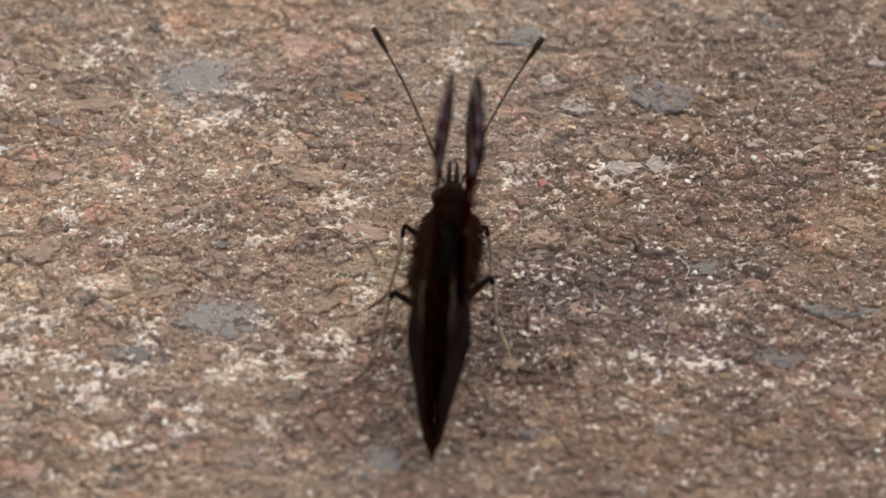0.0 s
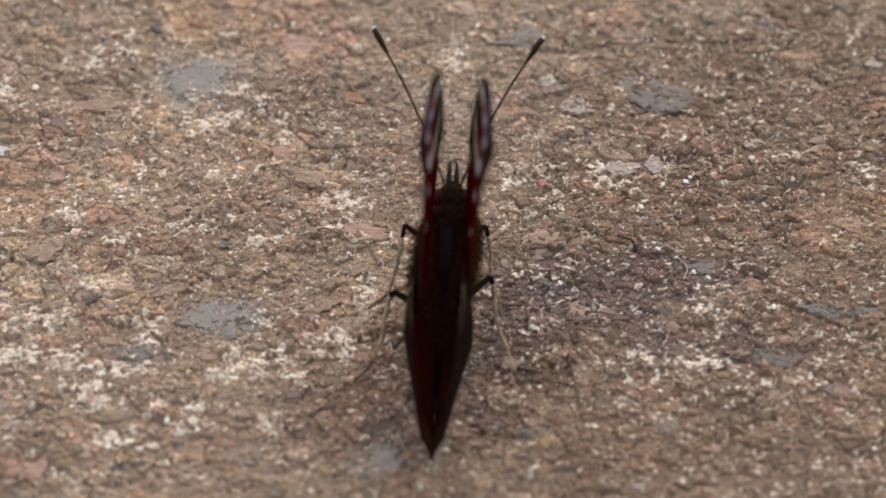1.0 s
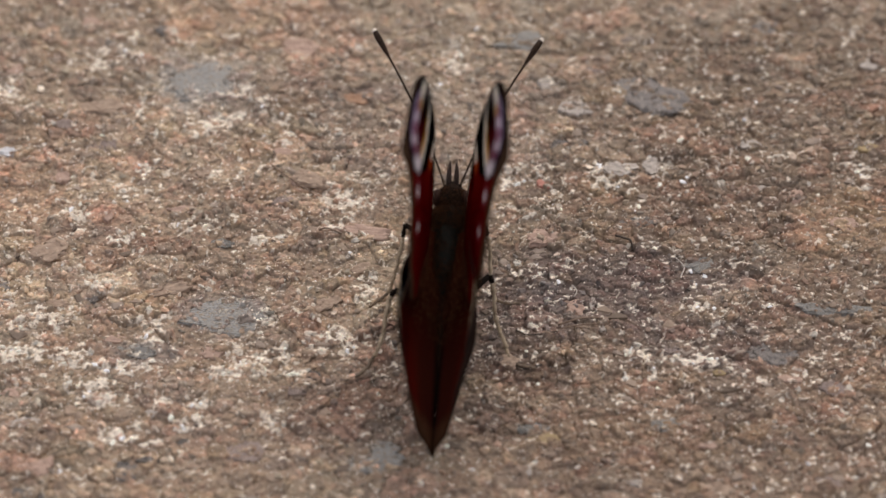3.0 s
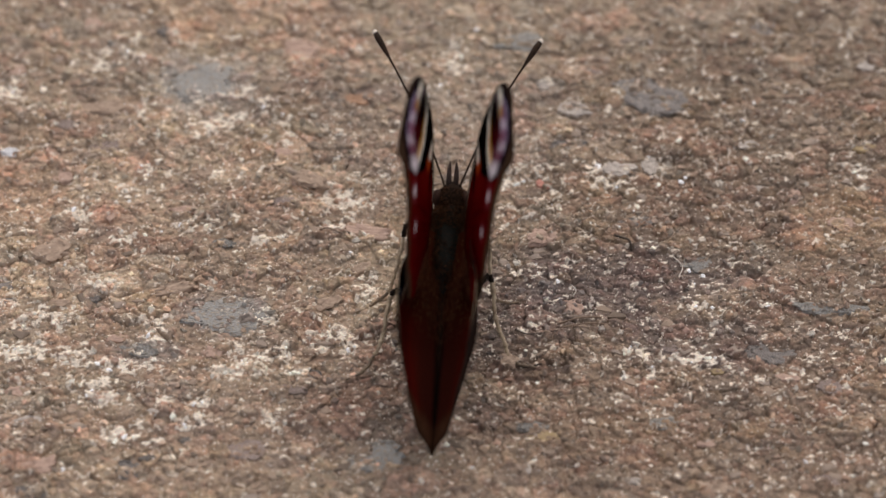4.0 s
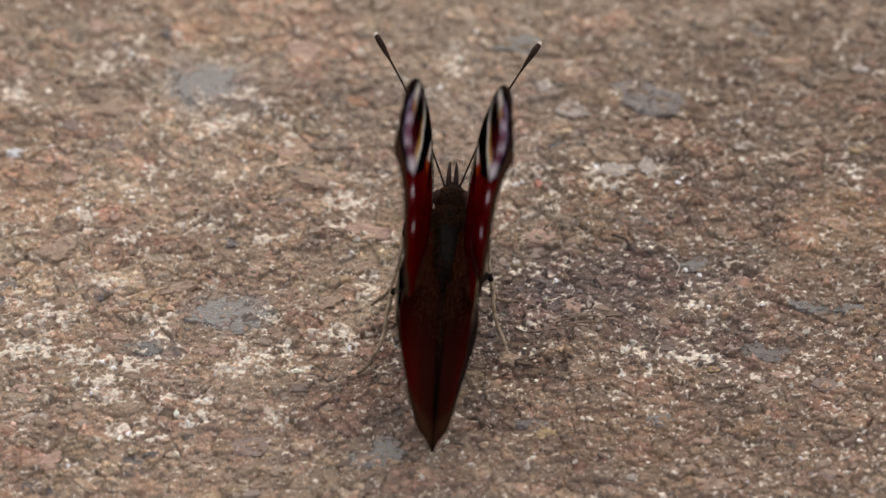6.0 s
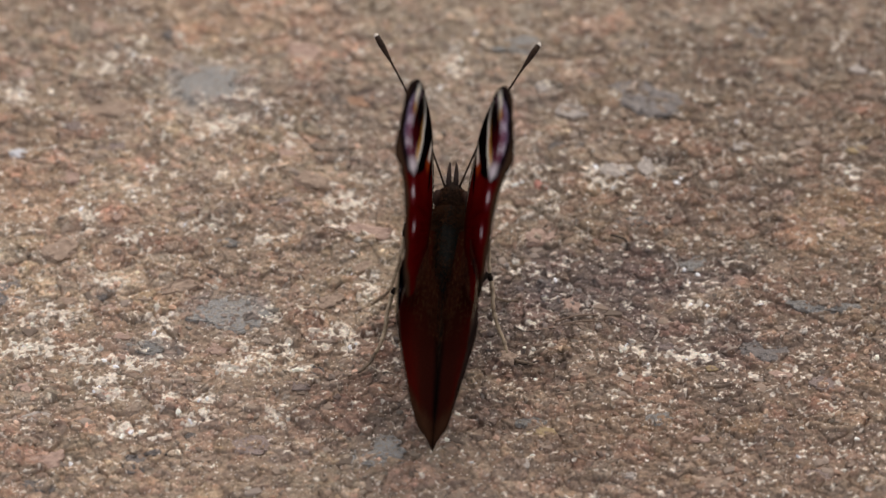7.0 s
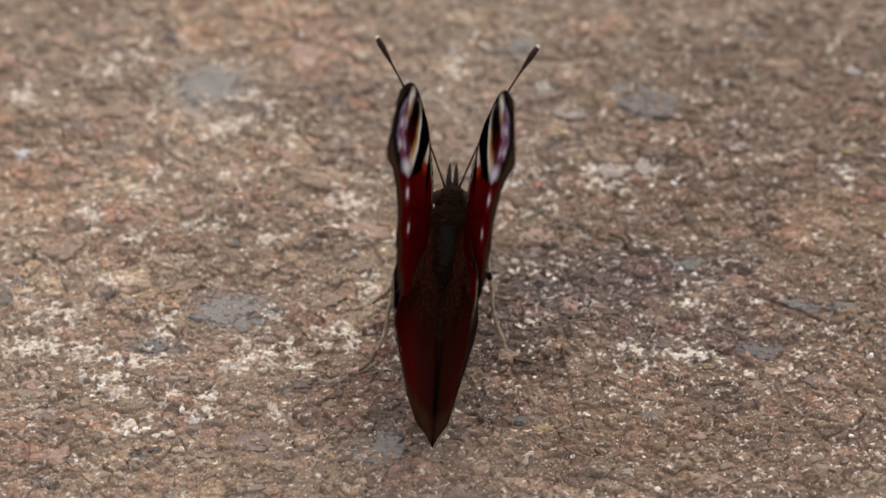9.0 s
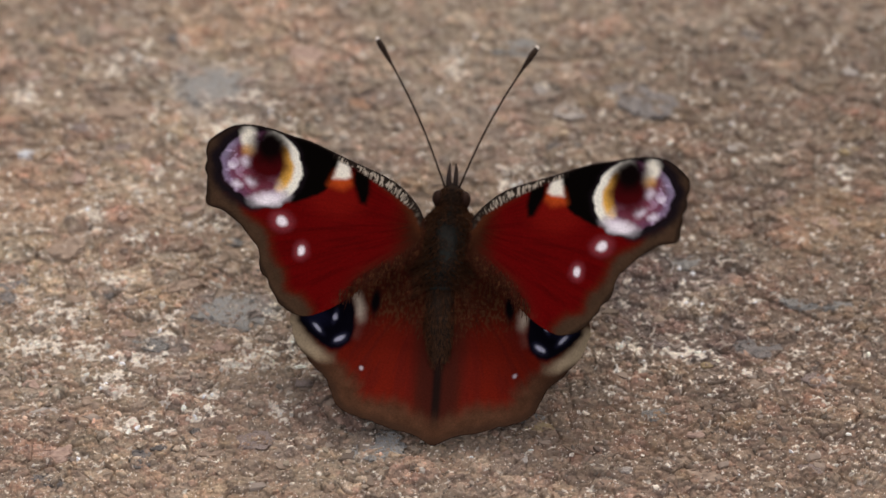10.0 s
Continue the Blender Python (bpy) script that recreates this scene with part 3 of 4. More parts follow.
def hind_paint(v, u):
    ov, ou = v, u
    v, u = v - 0.9, u + 0.3 - 0.75 * np.sin(np.clip(v / 17, 0, 1) * math.pi) * step(-4.0, 9.0, u)
    wv = v + 0.4 * (fbm(v / 1.2, u / 1.2, 301, 3) - 0.5)
    wu = u + 0.4 * (fbm(v / 1.2, u / 1.2, 305, 3) - 0.5)
    ang = np.arctan2(v + 0.5, 21 - u)
    rad = np.hypot(u - 21, v + 0.5)
    streak = fbm(ang * 40, rad / 4, 311, 3)
    col = np.ones(v.shape + (3,)) * np.array((0.136, 0.0104, 0.005))
    col = over(col, (0.104, 0.0095, 0.006), step(0.42, 0.7, streak) * 0.8)
    # furry brown base and inner fold
    fur = fbm(v / 0.22, u / 0.32, 321, 2)
    col = over(col, (0.052, 0.012, 0.007), (1 - step(0.3, 2.1, v + 1.0 * (streak - 0.5))) * 0.85)
    col = over(col, (0.054, 0.013, 0.006), step(11.5, 15.5, u + 1.5 * (streak - 0.5)) * 0.9)
    col = over(col, (0.135, 0.076, 0.032), step(0.56, 0.68, fur) * step(10.5, 14.5, u) * (1 - step(5.5, 8.5, v)) * 0.38)
    col = over(col, (0.050, 0.012, 0.008), (1 - step(0.0, 1.6, v + 0.8 * (streak - 0.5))) * (1 - step(8.0, 12.0, u)) * 0.6)
    col = over(col, (0.010, 0.007, 0.006), (1 - step(-0.75, -0.25, v)) * 0.9)
    # broad tan margin
    do, oal = line_distance(ov + wv - v, ou + wu - u, even(curve_points(HIND_OUTER), 70))
    tan = 0.85 + 0.6 * (fbm(v / 0.9, u / 0.9, 331, 3) - 0.5)
    width = 3.0 + 0.3 * np.sin(oal * 0.9) + 0.9 * (streak - 0.5)
    margin = 1 - step(width - 1.4, width + 1.0, do)
    col = col + (np.array((0.094, 0.042, 0.022)) * tan[..., None] - col) * margin[..., None]
    col = over(col, (0.030, 0.018, 0.012), (1 - step(0.0, 1.4, do)) * 0.7)
    # eyespot: cream arc and rim, black ground, blue flecks
    rim = patch(wv, wu, [(16.2, 11.8), (15.2, 10.0), (13.9, 8.5), (11.6, 7.3), (9.4, 7.1), (9.2, 8.4), (10.2, 8.2), (11.8, 8.8), (13.2, 10.1), (14.3, 11.8)], 0.5)
    col = over(col, (0.58, 0.45, 0.28), rim * step(9.0, 12.6, wv) * (0.8 + 0.3 * (tan - 0.85)))
    arc = patch(wv, wu, [(8.7, 16.0), (7.6, 15.4), (6.8, 13.8), (6.7, 12.2), (7.3, 10.2), (8.0, 10.4), (7.5, 12.2), (7.9, 14.2)], 0.6)
    col = over(col, (0.62, 0.52, 0.39), arc * (0.06 + 0.80 * step(11.4, 13.4, wu)))
    col = over(col, (0.004, 0.003, 0.004), blob(wv, wu, 5.7, 14.7, 0.5, 1.5, 0.6))
    col = over(col, (0.004, 0.0035, 0.007), patch(wv, wu, [(13.8, 15.0), (8.4, 15.0), (7.8, 13.2), (7.7, 11.5), (8.0, 9.9), (8.8, 9.0), (10.0, 8.6), (11.4, 9.2), (12.8, 10.1), (13.9, 11.2)], 0.25))
    col = over(col, (0.016, 0.017, 0.045), blob(wv, wu, 11.9, 12.0, 1.4, 0.9, 0.7) * 0.6)
    for cv, cu, rv, ru, tn in ((9.2, 9.95, 0.72, 0.36, -40), (11.8, 10.8, 0.72, 0.32, 38), (9.9, 12.4, 0.24, 0.62, 12)):
        col = over(col, (0.08, 0.08, 0.15), blob(wv, wu, cv, cu, rv * 1.2, ru * 1.3, 0.6, tn) * 0.4)
        col = over(col, (0.56, 0.56, 0.66), blob(wv, wu, cv, cu, rv * 0.85, ru * 0.66, 0.4, tn))
    col = over(col, (0.65, 0.58, 0.6), blob(wv, wu, 6.7, 7.1, 0.16, 0.22, 0.5) * 0.7)
    veins = vein_lines(v, u, (0.6, 19.5), [(13.2, 8.2), (10.4, 4.8), (7.2, 1.8), (4.0, 0.6)])
    col = col * (1 - 0.05 * veins)[..., None]
    return col, 0.10 * veins


def under_paint(v, u):
    n = fbm(v / 0.5, u / 2.2, 401, 4)
    col = np.ones(v.shape + (3,)) * np.array((0.016, 0.0105, 0.009))
    return over(col, (0.036, 0.023, 0.019), step(0.45, 0.75, n))


def wing(name, lead, trail, side, painter, camber, nx, ny, label):
    """Two painted sheets a hair apart, joined round their edge."""
    a, b = even(lead, nx), even(trail, nx)
    t = np.linspace(0, 1, ny)[None, :, None]
    P = a[:, None] * (1 - t) + b[:, None] * t
    v, u = P[..., 0], P[..., 1]
    col, veins = painter(v, u)
    if camber > 0:  # arched forewing
        z = camber * np.sin(np.clip(v / 25, 0, 1) * math.pi) + 0.25 * np.clip((v - 12) / 12, 0, 2) ** 2
    else:  # hindwing folded down beside the abdomen, shallower towards the tail and under the forewing
        shallow = -2.4 * np.sin(np.clip(v / 17, 0, 1) * math.pi) * step(-4.0, 9.0, u)
        deep = np.clip(0.55 + 0.6 * step(-0.4, 0.8, u) + 0.24 * u, 0.1, 3.5) * (1 - 0.35 * step(11, 19, u))
        z = camber * deep * (1 - np.exp(-(np.clip(v, 0, 30) / 1.7) ** 1.5)) * (1 - 0.15 * step(8, 17, v))
        u = u + 0.37 * (shallow - z)
    if camber > 0:  # the leading edge curls up a little
        curl = 0.009 * np.clip(u - 24, 0, 8) ** 2 * step(3, 12, v)
        z, u = z + curl, u - 0.37 * curl
        hook = 0.40 * np.exp(-((v - 24.6) / 3.0) ** 2 - ((u - 22.6) / 2.6) ** 2)  # the hooked corner bends down
        z, u = z - hook, u + 0.37 * hook
    z = z + 0.2 * veins + 0.05 * (fbm(v / 2.5, u / 2.5, 411, 2) - 0.5)
    up = np.stack([v * side, u, z], -1).reshape(-1, 3)
    low = up - np.array((0, 0, 0.10))
    i = (np.arange(nx - 1)[:, None] * ny + np.arange(ny - 1)[None]).ravel()
    q = np.stack([i, i + 1, i + ny + 1, i + ny], 1)
    n = nx * ny
    rim = np.concatenate([np.arange(nx) * ny, (nx - 1) * ny + np.arange(1, ny), (np.arange(nx - 2, -1, -1)) * ny + ny - 1, np.arange(ny - 2, 0, -1)])
    nxt = np.roll(rim, -1)
    quads = np.concatenate([q, q[:, ::-1] + n, np.stack([rim, nxt, nxt + n, rim + n], 1)])
    paint = np.concatenate([col.reshape(-1, 3), under_paint(v, P[..., 1]).reshape(-1, 3)])
    ob = sheet(name, np.concatenate([up, low]) * MM, quads if side < 0 else quads[:, ::-1], paint, WING_MAT)
    ob.parent = butterfly
    return tagged(ob, label)


FORE_LEAD = curve_points(COSTA)
FORE_TRAIL = np.concatenate([curve_points(INNER)[::-1], ragged(curve_points(OUTER), 0.42, 7)[::-1]])
HIND_TRAIL = np.concatenate([curve_points(HIND_INNER)[::-1], ragged(curve_points(HIND_OUTER), 0.26, 9)[::-1]])
wings = {}
for side in (-1, 1):
    wings["fore", side] = wing("forewing", FORE_LEAD, FORE_TRAIL, side, fore_paint, 0.63, 350, 190, "dark red forewing with a cream and lilac eyespot")
    wings["hind", side] = wing("hindwing", curve_points(HIND_LEAD), HIND_TRAIL, side, hind_paint, -1.0, 220, 170, "brown-red hindwing with a blue-black eyespot")


def lean(y):
    """The body bends a little aside towards the head."""
    y = np.array(float(y))
    return 0.25 * float(step(20.0, 26.0, y)) - 0.3 * float(step(9.0, 15.0, y) * (1 - step(18.0, 25.0, y)))


def body_of_rings(name, rings, material, label="", sides=28, rough=0.0):
    """A smooth body from rings of (y, z, half width, half height) in mm along the butterfly."""
    bm = bmesh.new()
    rows = []
    pts = curve_points(rings, 5)
    for y, z, w, h in pts:
        w, h = max(w, 0.02), max(h, 0.02)
        row = []
        for k in range(sides):
            s = k * math.tau / sides
            f = 1 + rough * (noise.noise(Vector((math.cos(s) * 2, y * 1.1, math.sin(s) * 2))))
            row.append(bm.verts.new(Vector((lean(y) + w * f * math.cos(s), y, z + h * f * math.sin(s))) * MM))
        rows.append(row)
    for r0, r1 in zip(rows, rows[1:]):
        for k in range(sides):
            bm.faces.new((r0[k], r1[k], r1[(k + 1) % sides], r0[(k + 1) % sides])).smooth = True
    bm.faces.new(rows[0])
    bm.faces.new(rows[-1][::-1])
    return part(name, bm, material, butterfly, label)


ABDOMEN = [(6.0, -1.0, 0.12, 0.12), (7.4, -1.1, 0.6, 0.55), (9.6, -1.25, 1.1, 1.0), (13.0, -1.3, 1.55, 1.4), (16.5, -1.2, 1.55, 1.4), (18.0, -1.1, 1.3, 1.2)]
THORAX = [(16.6, -1.2, 1.4, 1.4), (18.5, -1.3, 2.0, 2.1), (21.0, -1.2, 2.35, 2.3), (23.5, -1.0, 2.3, 2.2), (25.3, -0.8, 1.9, 1.8), (26.4, -0.6, 1.6, 1.3)]
HEAD = [(25.6, -0.4, 1.1, 1.0), (26.4, -0.3, 1.55, 1.2), (27.4, -0.2, 1.55, 1.15), (28.3, -0.1, 1.1, 0.9), (28.9, 0.0, 0.4, 0.4)]
abdomen = body_of_rings("abdomen", ABDOMEN, BODY_MAT, "dark brown segmented abdomen", rough=0.06)
thorax = body_of_rings("thorax", THORAX, THORAX_MAT, "dark olive furry thorax", rough=0.06)
head = body_of_rings("head", HEAD, BODY_MAT, "dark furry head", rough=0.08)


def ellipsoid(centre, radii, seg=20):
    bm = bmesh.new()
    bmesh.ops.create_uvsphere(bm, u_segments=seg, v_segments=seg // 2 + 2, radius=1.0)
    for w in bm.verts:
        w.co = Vector([(c + r * k) * MM for c, r, k in zip(centre, radii, w.co)])
    for f in bm.faces:
        f.smooth = True
    return bm


for side in (-1, 1):
    part("eye", ellipsoid((0.22 + side * 1.48, 27.1, 0.1), (0.60, 0.92, 0.88)), EYE_MAT, head, "dark compound eye")
    palp = [(0.18 + side * 0.34, 28.0, 0.2), (0.18 + side * 0.38, 28.9, 0.55), (0.18 + side * 0.38, 29.8, 0.9), (0.18 + side * 0.33, 30.8, 1.2)]
    part("palp", tube([Vector(p) * MM for p in palp], [0.28 * MM, 0.30 * MM, 0.24 * MM, 0.08 * MM], 10), PALP_MAT, head, "short brown palp")
    # antenna: shaft, club and pale tip
    root, end = Vector((0.2 + side * 0.75, 28.2, 0.55)), Vector((-8.8, 43.7, 4.0)) if side < 0 else Vector((8.5, 43.6, 4.0))
    line = []
    for k in range(25):
        s = k / 24
        p = root.lerp(end, s)
        p += Vector((-side * 0.55 * math.sin(math.pi * s), 0, 0.25 * math.sin(math.pi * s)))
        line.append(p * MM)
    radii = [(0.10 + 0.012 * (k % 2) + 0.23 * float(step(0.80, 0.94, np.array(k / 24.0)))) * MM for k in range(25)]
    radii[0], radii[-1] = 0.12 * MM, 0.26 * MM
    antenna = part("antenna", tube(line, radii, 10), ANT_MAT, butterfly, "thin black clubbed antenna")
    tip = line[-1] / MM
    part("antenna_tip", ellipsoid(tuple(tip), (0.27, 0.30, 0.27), 12), TIP_MAT, antenna, "pale antenna tip")


def fur(name, count, place, material, seed, parent, label=""):
    """Many fine tapering hairs; place(random) gives root, direction, length and width in mm."""
    rng = random.Random(seed)
    verts, tris = [], []
    for _ in range(count):
        p, d, length, width = place(rng)
        d = Vector(d).normalized()
        side = d.cross(Vector((rng.uniform(-1, 1), rng.uniform(-1, 1), rng.uniform(-1, 1)))).normalized() * width
        p = Vector(p)
        bend = Vector((rng.uniform(-1, 1), -rng.random(), rng.uniform(-1, 1))) * length * 0.18
        i = len(verts)
        m = p + d * length * 0.55 + bend * 0.4
        verts += [(p - side) * MM, (p + side) * MM, (m - side * 0.7) * MM, (m + side * 0.7) * MM, (p + d * length + bend) * MM]
        tris += [(i, i + 1, i + 3), (i, i + 3, i + 2), (i + 2, i + 3, i + 4)]
    me = bpy.data.meshes.new(name)
    me.from_pydata(verts, [], tris)
    me.materials.append(material)
    ob = new(name, me)
    ob.parent = parent
    return tagged(ob, label, kind="stuff")


def on_rings(rings, y, s):
    """A point on a ringed body and the way out from it."""
    ys = [k[0] for k in rings]
    z, w, h = (float(np.interp(y, ys, [k[i] for k in rings])) for i in (1, 2, 3))
    return Vector((lean(y) + w * math.cos(s), y, z + h * math.sin(s))), Vector((math.cos(s), 0.0, math.sin(s)))


def thorax_hair(r):
    s, y = r.uniform(0, math.tau), r.uniform(17.0, 26.3)
    p, n = on_rings(THORAX, y, s)
    bald = n.z > 0 and ((p.x - 0.25) / 1.15) ** 2 + ((y - 21.8) / 2.9) ** 2 < r.uniform(0.35, 1.3)
    return p, n * 1.2 + Vector((r.uniform(-0.3, 0.3), -0.9, 0.1 + r.uniform(-0.3, 0.3))), r.uniform(0.12, 0.25) if bald else (r.uniform(0.4, 0.9) if n.z > 0.15 else r.uniform(1.0, 2.5)), 0.036


def head_hair(r):
    s, y = r.uniform(0, math.tau), r.uniform(25.6, 28.2)
    p, n = on_rings(HEAD, y, s)
    return p, n + Vector((0, -0.6, 0)), r.uniform(0.25, 0.55), 0.035


def abdomen_hair(r):
    s, y = r.uniform(0, math.tau), r.uniform(6.5, 18.0)
    p, n = on_rings(ABDOMEN, y, s)
    return p, n * 0.25 + Vector((0, -1, 0)), r.uniform(0.4, 0.8), 0.03


fur("thorax_hair", 13000, thorax_hair, HAIR_MAT, 3, thorax, "fine brown hair")
fur("head_hair", 1600, head_hair, HAIR_MAT, 4, head, "fine brown hair")
fur("abdomen_hair", 3600, abdomen_hair, HAIR_MAT, 5, abdomen, "fine brown hair")


def wing_hair(side, kind):
    """Brown hair that covers the seam between the wings near the body."""
    inner = even(curve_points(INNER), 60)

    def place(r):
        if kind == "fore":
            v, u = inner[int(r.uniform(18, 58))]
            p = Vector((side * (v + r.uniform(-0.2, 0.5)), u + r.uniform(-0.1, 1.4), 0.63 * math.sin(math.pi * min(v, 25) / 25) + 0.08))
            return p, Vector((side * r.uniform(-0.1, 0.4), -1, r.uniform(-0.25, 0.1))), r.uniform(0.6, 1.5), 0.035
        u = r.triangular(10.5, 19.0, 17.5)
        v = r.uniform(0.5, 1.5 + 0.65 * (u - 10.5))
        p = Vector((side * v, u, -2.4 * math.sin(math.pi * v / 17) + 0.1))
        return p, Vector((side * r.uniform(-0.2, 0.3), -1, r.uniform(0.0, 0.25))), r.uniform(0.4, 1.0), 0.03
    return place


for side in (-1, 1):
    fur("wing_hair", 600, wing_hair(side, "fore"), GOLD_HAIR_MAT, 6 + side, wings["fore", side], "fine reddish-brown hair")
    fur("wing_hair", 600, wing_hair(side, "hind"), GOLD_HAIR_MAT, 9 + side, wings["hind", side], "fine golden-brown hair")


def leg(points, radii):
    """A leg from world points in mm: dark femur, tan shin and foot."""
    pts = [INTO @ (Vector(p) * MM) for p in points]
    r = [k * MM for k in radii]
    thigh = part("leg", tube(pts[:2], [0.9 * r[0], 0.8 * r[1]], 10), FEMUR_MAT, butterfly, "jointed leg with a dark femur and tan shin")
    shin = [Vector(p) for p in curve_points(pts[1:], 9)]
    rr = list(0.85 * np.interp(np.linspace(0, 1, len(shin)), np.linspace(0, 1, len(r) - 1), r[1:]))
    for k in range(1, len(shin) - 1):  # knotty joints and bristled outline
        n = Vector((noise.noise(shin[k] * 900), noise.noise(shin[k] * 900 + Vector((7, 3, 1))), noise.noise(shin[k] * 900 + Vector((2, 9, 5)))))
        shin[k] = shin[k] + n * 0.13 * MM
        rr[k] *= 0.85 + 0.30 * (k % 3 == 0) + 0.25 * (k % 9 == 0)
    cut, knee = len(shin) * 5 // 8, len(shin) // 10
    part("knee", tube(shin[:knee + 1], rr[:knee + 1], 10), FEMUR_MAT, thigh, "dark knee joint")
    part("shin", tube(shin[knee:cut + 1], rr[knee:cut + 1], 10), LEG_MAT, thigh, "tan shin")
    part("foot", tube(shin[cut:], rr[cut:], 10), FOOT_MAT, thigh, "dark brown jointed foot")


def foot(x, y):
    return (x, y, level(x, y) + 0.05)


leg([(-1.6, -4.4, 6.6), (-3.9, -3.5, 8.2), (-4.4, -5.4, 6.0), (-5.1, -6.9, 3.6), (-5.7, -7.3, 1.9), (-6.6, -7.5, 0.7), foot(-7.7, -7.4)], [0.40, 0.30, 0.25, 0.23, 0.22, 0.20, 0.13])
leg([(2.0, -4.4, 6.6), (4.4, -3.7, 8.2), (4.8, -4.8, 6.0), (5.0, -6.9, 3.3), (5.4, -7.8, 1.5), (6.5, -7.7, 0.5), foot(8.0, -7.0)], [0.46, 0.34, 0.25, 0.23, 0.22, 0.20, 0.13])
leg([(-1.4, -11.4, 3.9), (-5.0, -10.1, 5.6), (-5.6, -11.1, 4.7), (-6.1, -13.1, 2.6), (-6.4, -14.1, 1.9), (-7.3, -15.4, 0.7), (-8.3, -16.7, 0.25), foot(-10.0, -17.3)], [0.52, 0.38, 0.29, 0.27, 0.27, 0.24, 0.21, 0.14])
leg([(1.4, -10.5, 3.8), (4.8, -8.4, 5.9), (5.2, -9.6, 4.8), (5.5, -11.5, 2.6), (6.5, -13.7, 0.8), (6.9, -15.0, 0.35), (7.8, -15.6, 0.2), foot(9.6, -16.0)], [0.52, 0.38, 0.29, 0.27, 0.27, 0.24, 0.21, 0.14])


# ---- stones of their own on the ground ----
def stone_mesh(seed, fine):
    """A flattened, broken pebble of unit size."""
    r = random.Random(seed)
    bm = bmesh.new()
    if fine:
        bmesh.ops.create_icosphere(bm, subdivisions=fine, radius=1.0)
        off = Vector((r.uniform(0, 50), r.uniform(0, 50), r.uniform(0, 50)))
        for w in bm.verts:
            n = w.co.normalized()
            k = 1 + 0.45 * noise.noise(n * 1.3 + off) + 0.34 * noise.noise(n * 3.1 + off) + 0.20 * noise.noise(n * 7 + off) + 0.12 * noise.noise(n * 17 + off)
            w.co = n * k
            w.co.z = max(-0.6, min(w.co.z, 0.40 + 0.20 * noise.noise(n * 2.2 - off) + 0.14 * noise.noise(n * 6 - off)))
        for f in bm.faces:
            f.smooth = True
    else:
        pts = []
        for _ in range(15):
            d = Vector((r.gauss(0, 1), r.gauss(0, 1), r.gauss(0, 0.8))).normalized()
            pts.append(bm.verts.new(Vector((d.x, d.y, max(-0.6, min(0.6, d.z)))) * r.uniform(0.75, 1.05)))
        out = bmesh.ops.convex_hull(bm, input=pts)
        loose = list({g for g in out["geom_interior"] + out["geom_unused"] if isinstance(g, bmesh.types.BMVert)})
        bmesh.ops.delete(bm, geom=loose, context="VERTS")
    me = bpy.data.meshes.new("stone")
    bm.to_mesh(me)
    bm.free()
    return me


# stones by rock: x, y, half length, half depth, half height in mm, turn in degrees, label
LOOSE_STONES = {"pink": [(10.4, 1.7, 1.7, 1, 0.8, 10), (-40.6, -28.4, 1.6, 1, 0.7, 15), (-16.1, 29.6, 2, 1.4, 0.8, 0), (-8, 2.6, 2.4, 0.8, 0.6, -12)],
                "brown": [(-41.6, -0.1, 1.9, 1.4, 0.8, 30), (-28.6, -5.6, 2.3, 0.8, 0.9, 22), (-14, 9.6, 2, 1, 0.6, -20), (-37.5, 20.5, 2.4, 1, 0.6, 5), (6.8, -15.3, 0.9, 0.8, 0.7, 0), (-12, -7, 1.5, 0.8, 0.6, 35)],
                "pale": [(19.2, 11.6, 1.6, 0.9, 0.6, 0), (22.6, 12, 1, 1, 0.7, 0), (14.5, 20.2, 1.8, 1, 0.6, 0), (19.2, -30.2, 0.7, 0.5, 0.6, 0)],
                "white": [(-47.3, 14.1, 1, 0.65, 0.7, 0)],
                "orange": [(-9.4, 22, 1.4, 0.9, 0.7, 12)]}
NAMED_STONES = {"blue": [(-27.3, 24.3, 3.9, 2.6, 0.8, 14, "blue-grey stone set in the concrete"), (9, 30.5, 2.8, 1.3, 0.7, 0, ""), (-22.6, -8.7, 4, 2.3, 0.62, 8, "worn blue-grey stone set in the concrete"), (-31.4, -13.4, 2.1, 0.9, 0.7, -5, ""), (-7.1, -27.3, 2.9, 1.9, 1, 5, "rounded grey stone"), (27.5, -1.7, 1.9, 0.9, 0.6, 0, ""), (39.8, -8.1, 2.6, 0.8, 0.6, -6, "")],
                "dark": [(23.2, 22.3, 3.6, 2.2, 1, -28, "dark slate stone set in the concrete"), (13.9, 15, 2, 0.9, 0.8, 6, ""), (-31.8, -28.6, 1.1, 1.1, 0.9, 0, ""), (-41.2, -31.7, 1.6, 0.9, 0.7, -12, ""), (-13.3, -16.7, 0.65, 0.7, 0.6, 0, ""), (-47.3, -6.2, 2, 1.6, 0.7, 0, ""), (33.9, -13.6, 2.4, 1.2, 0.6, -8, "")]}
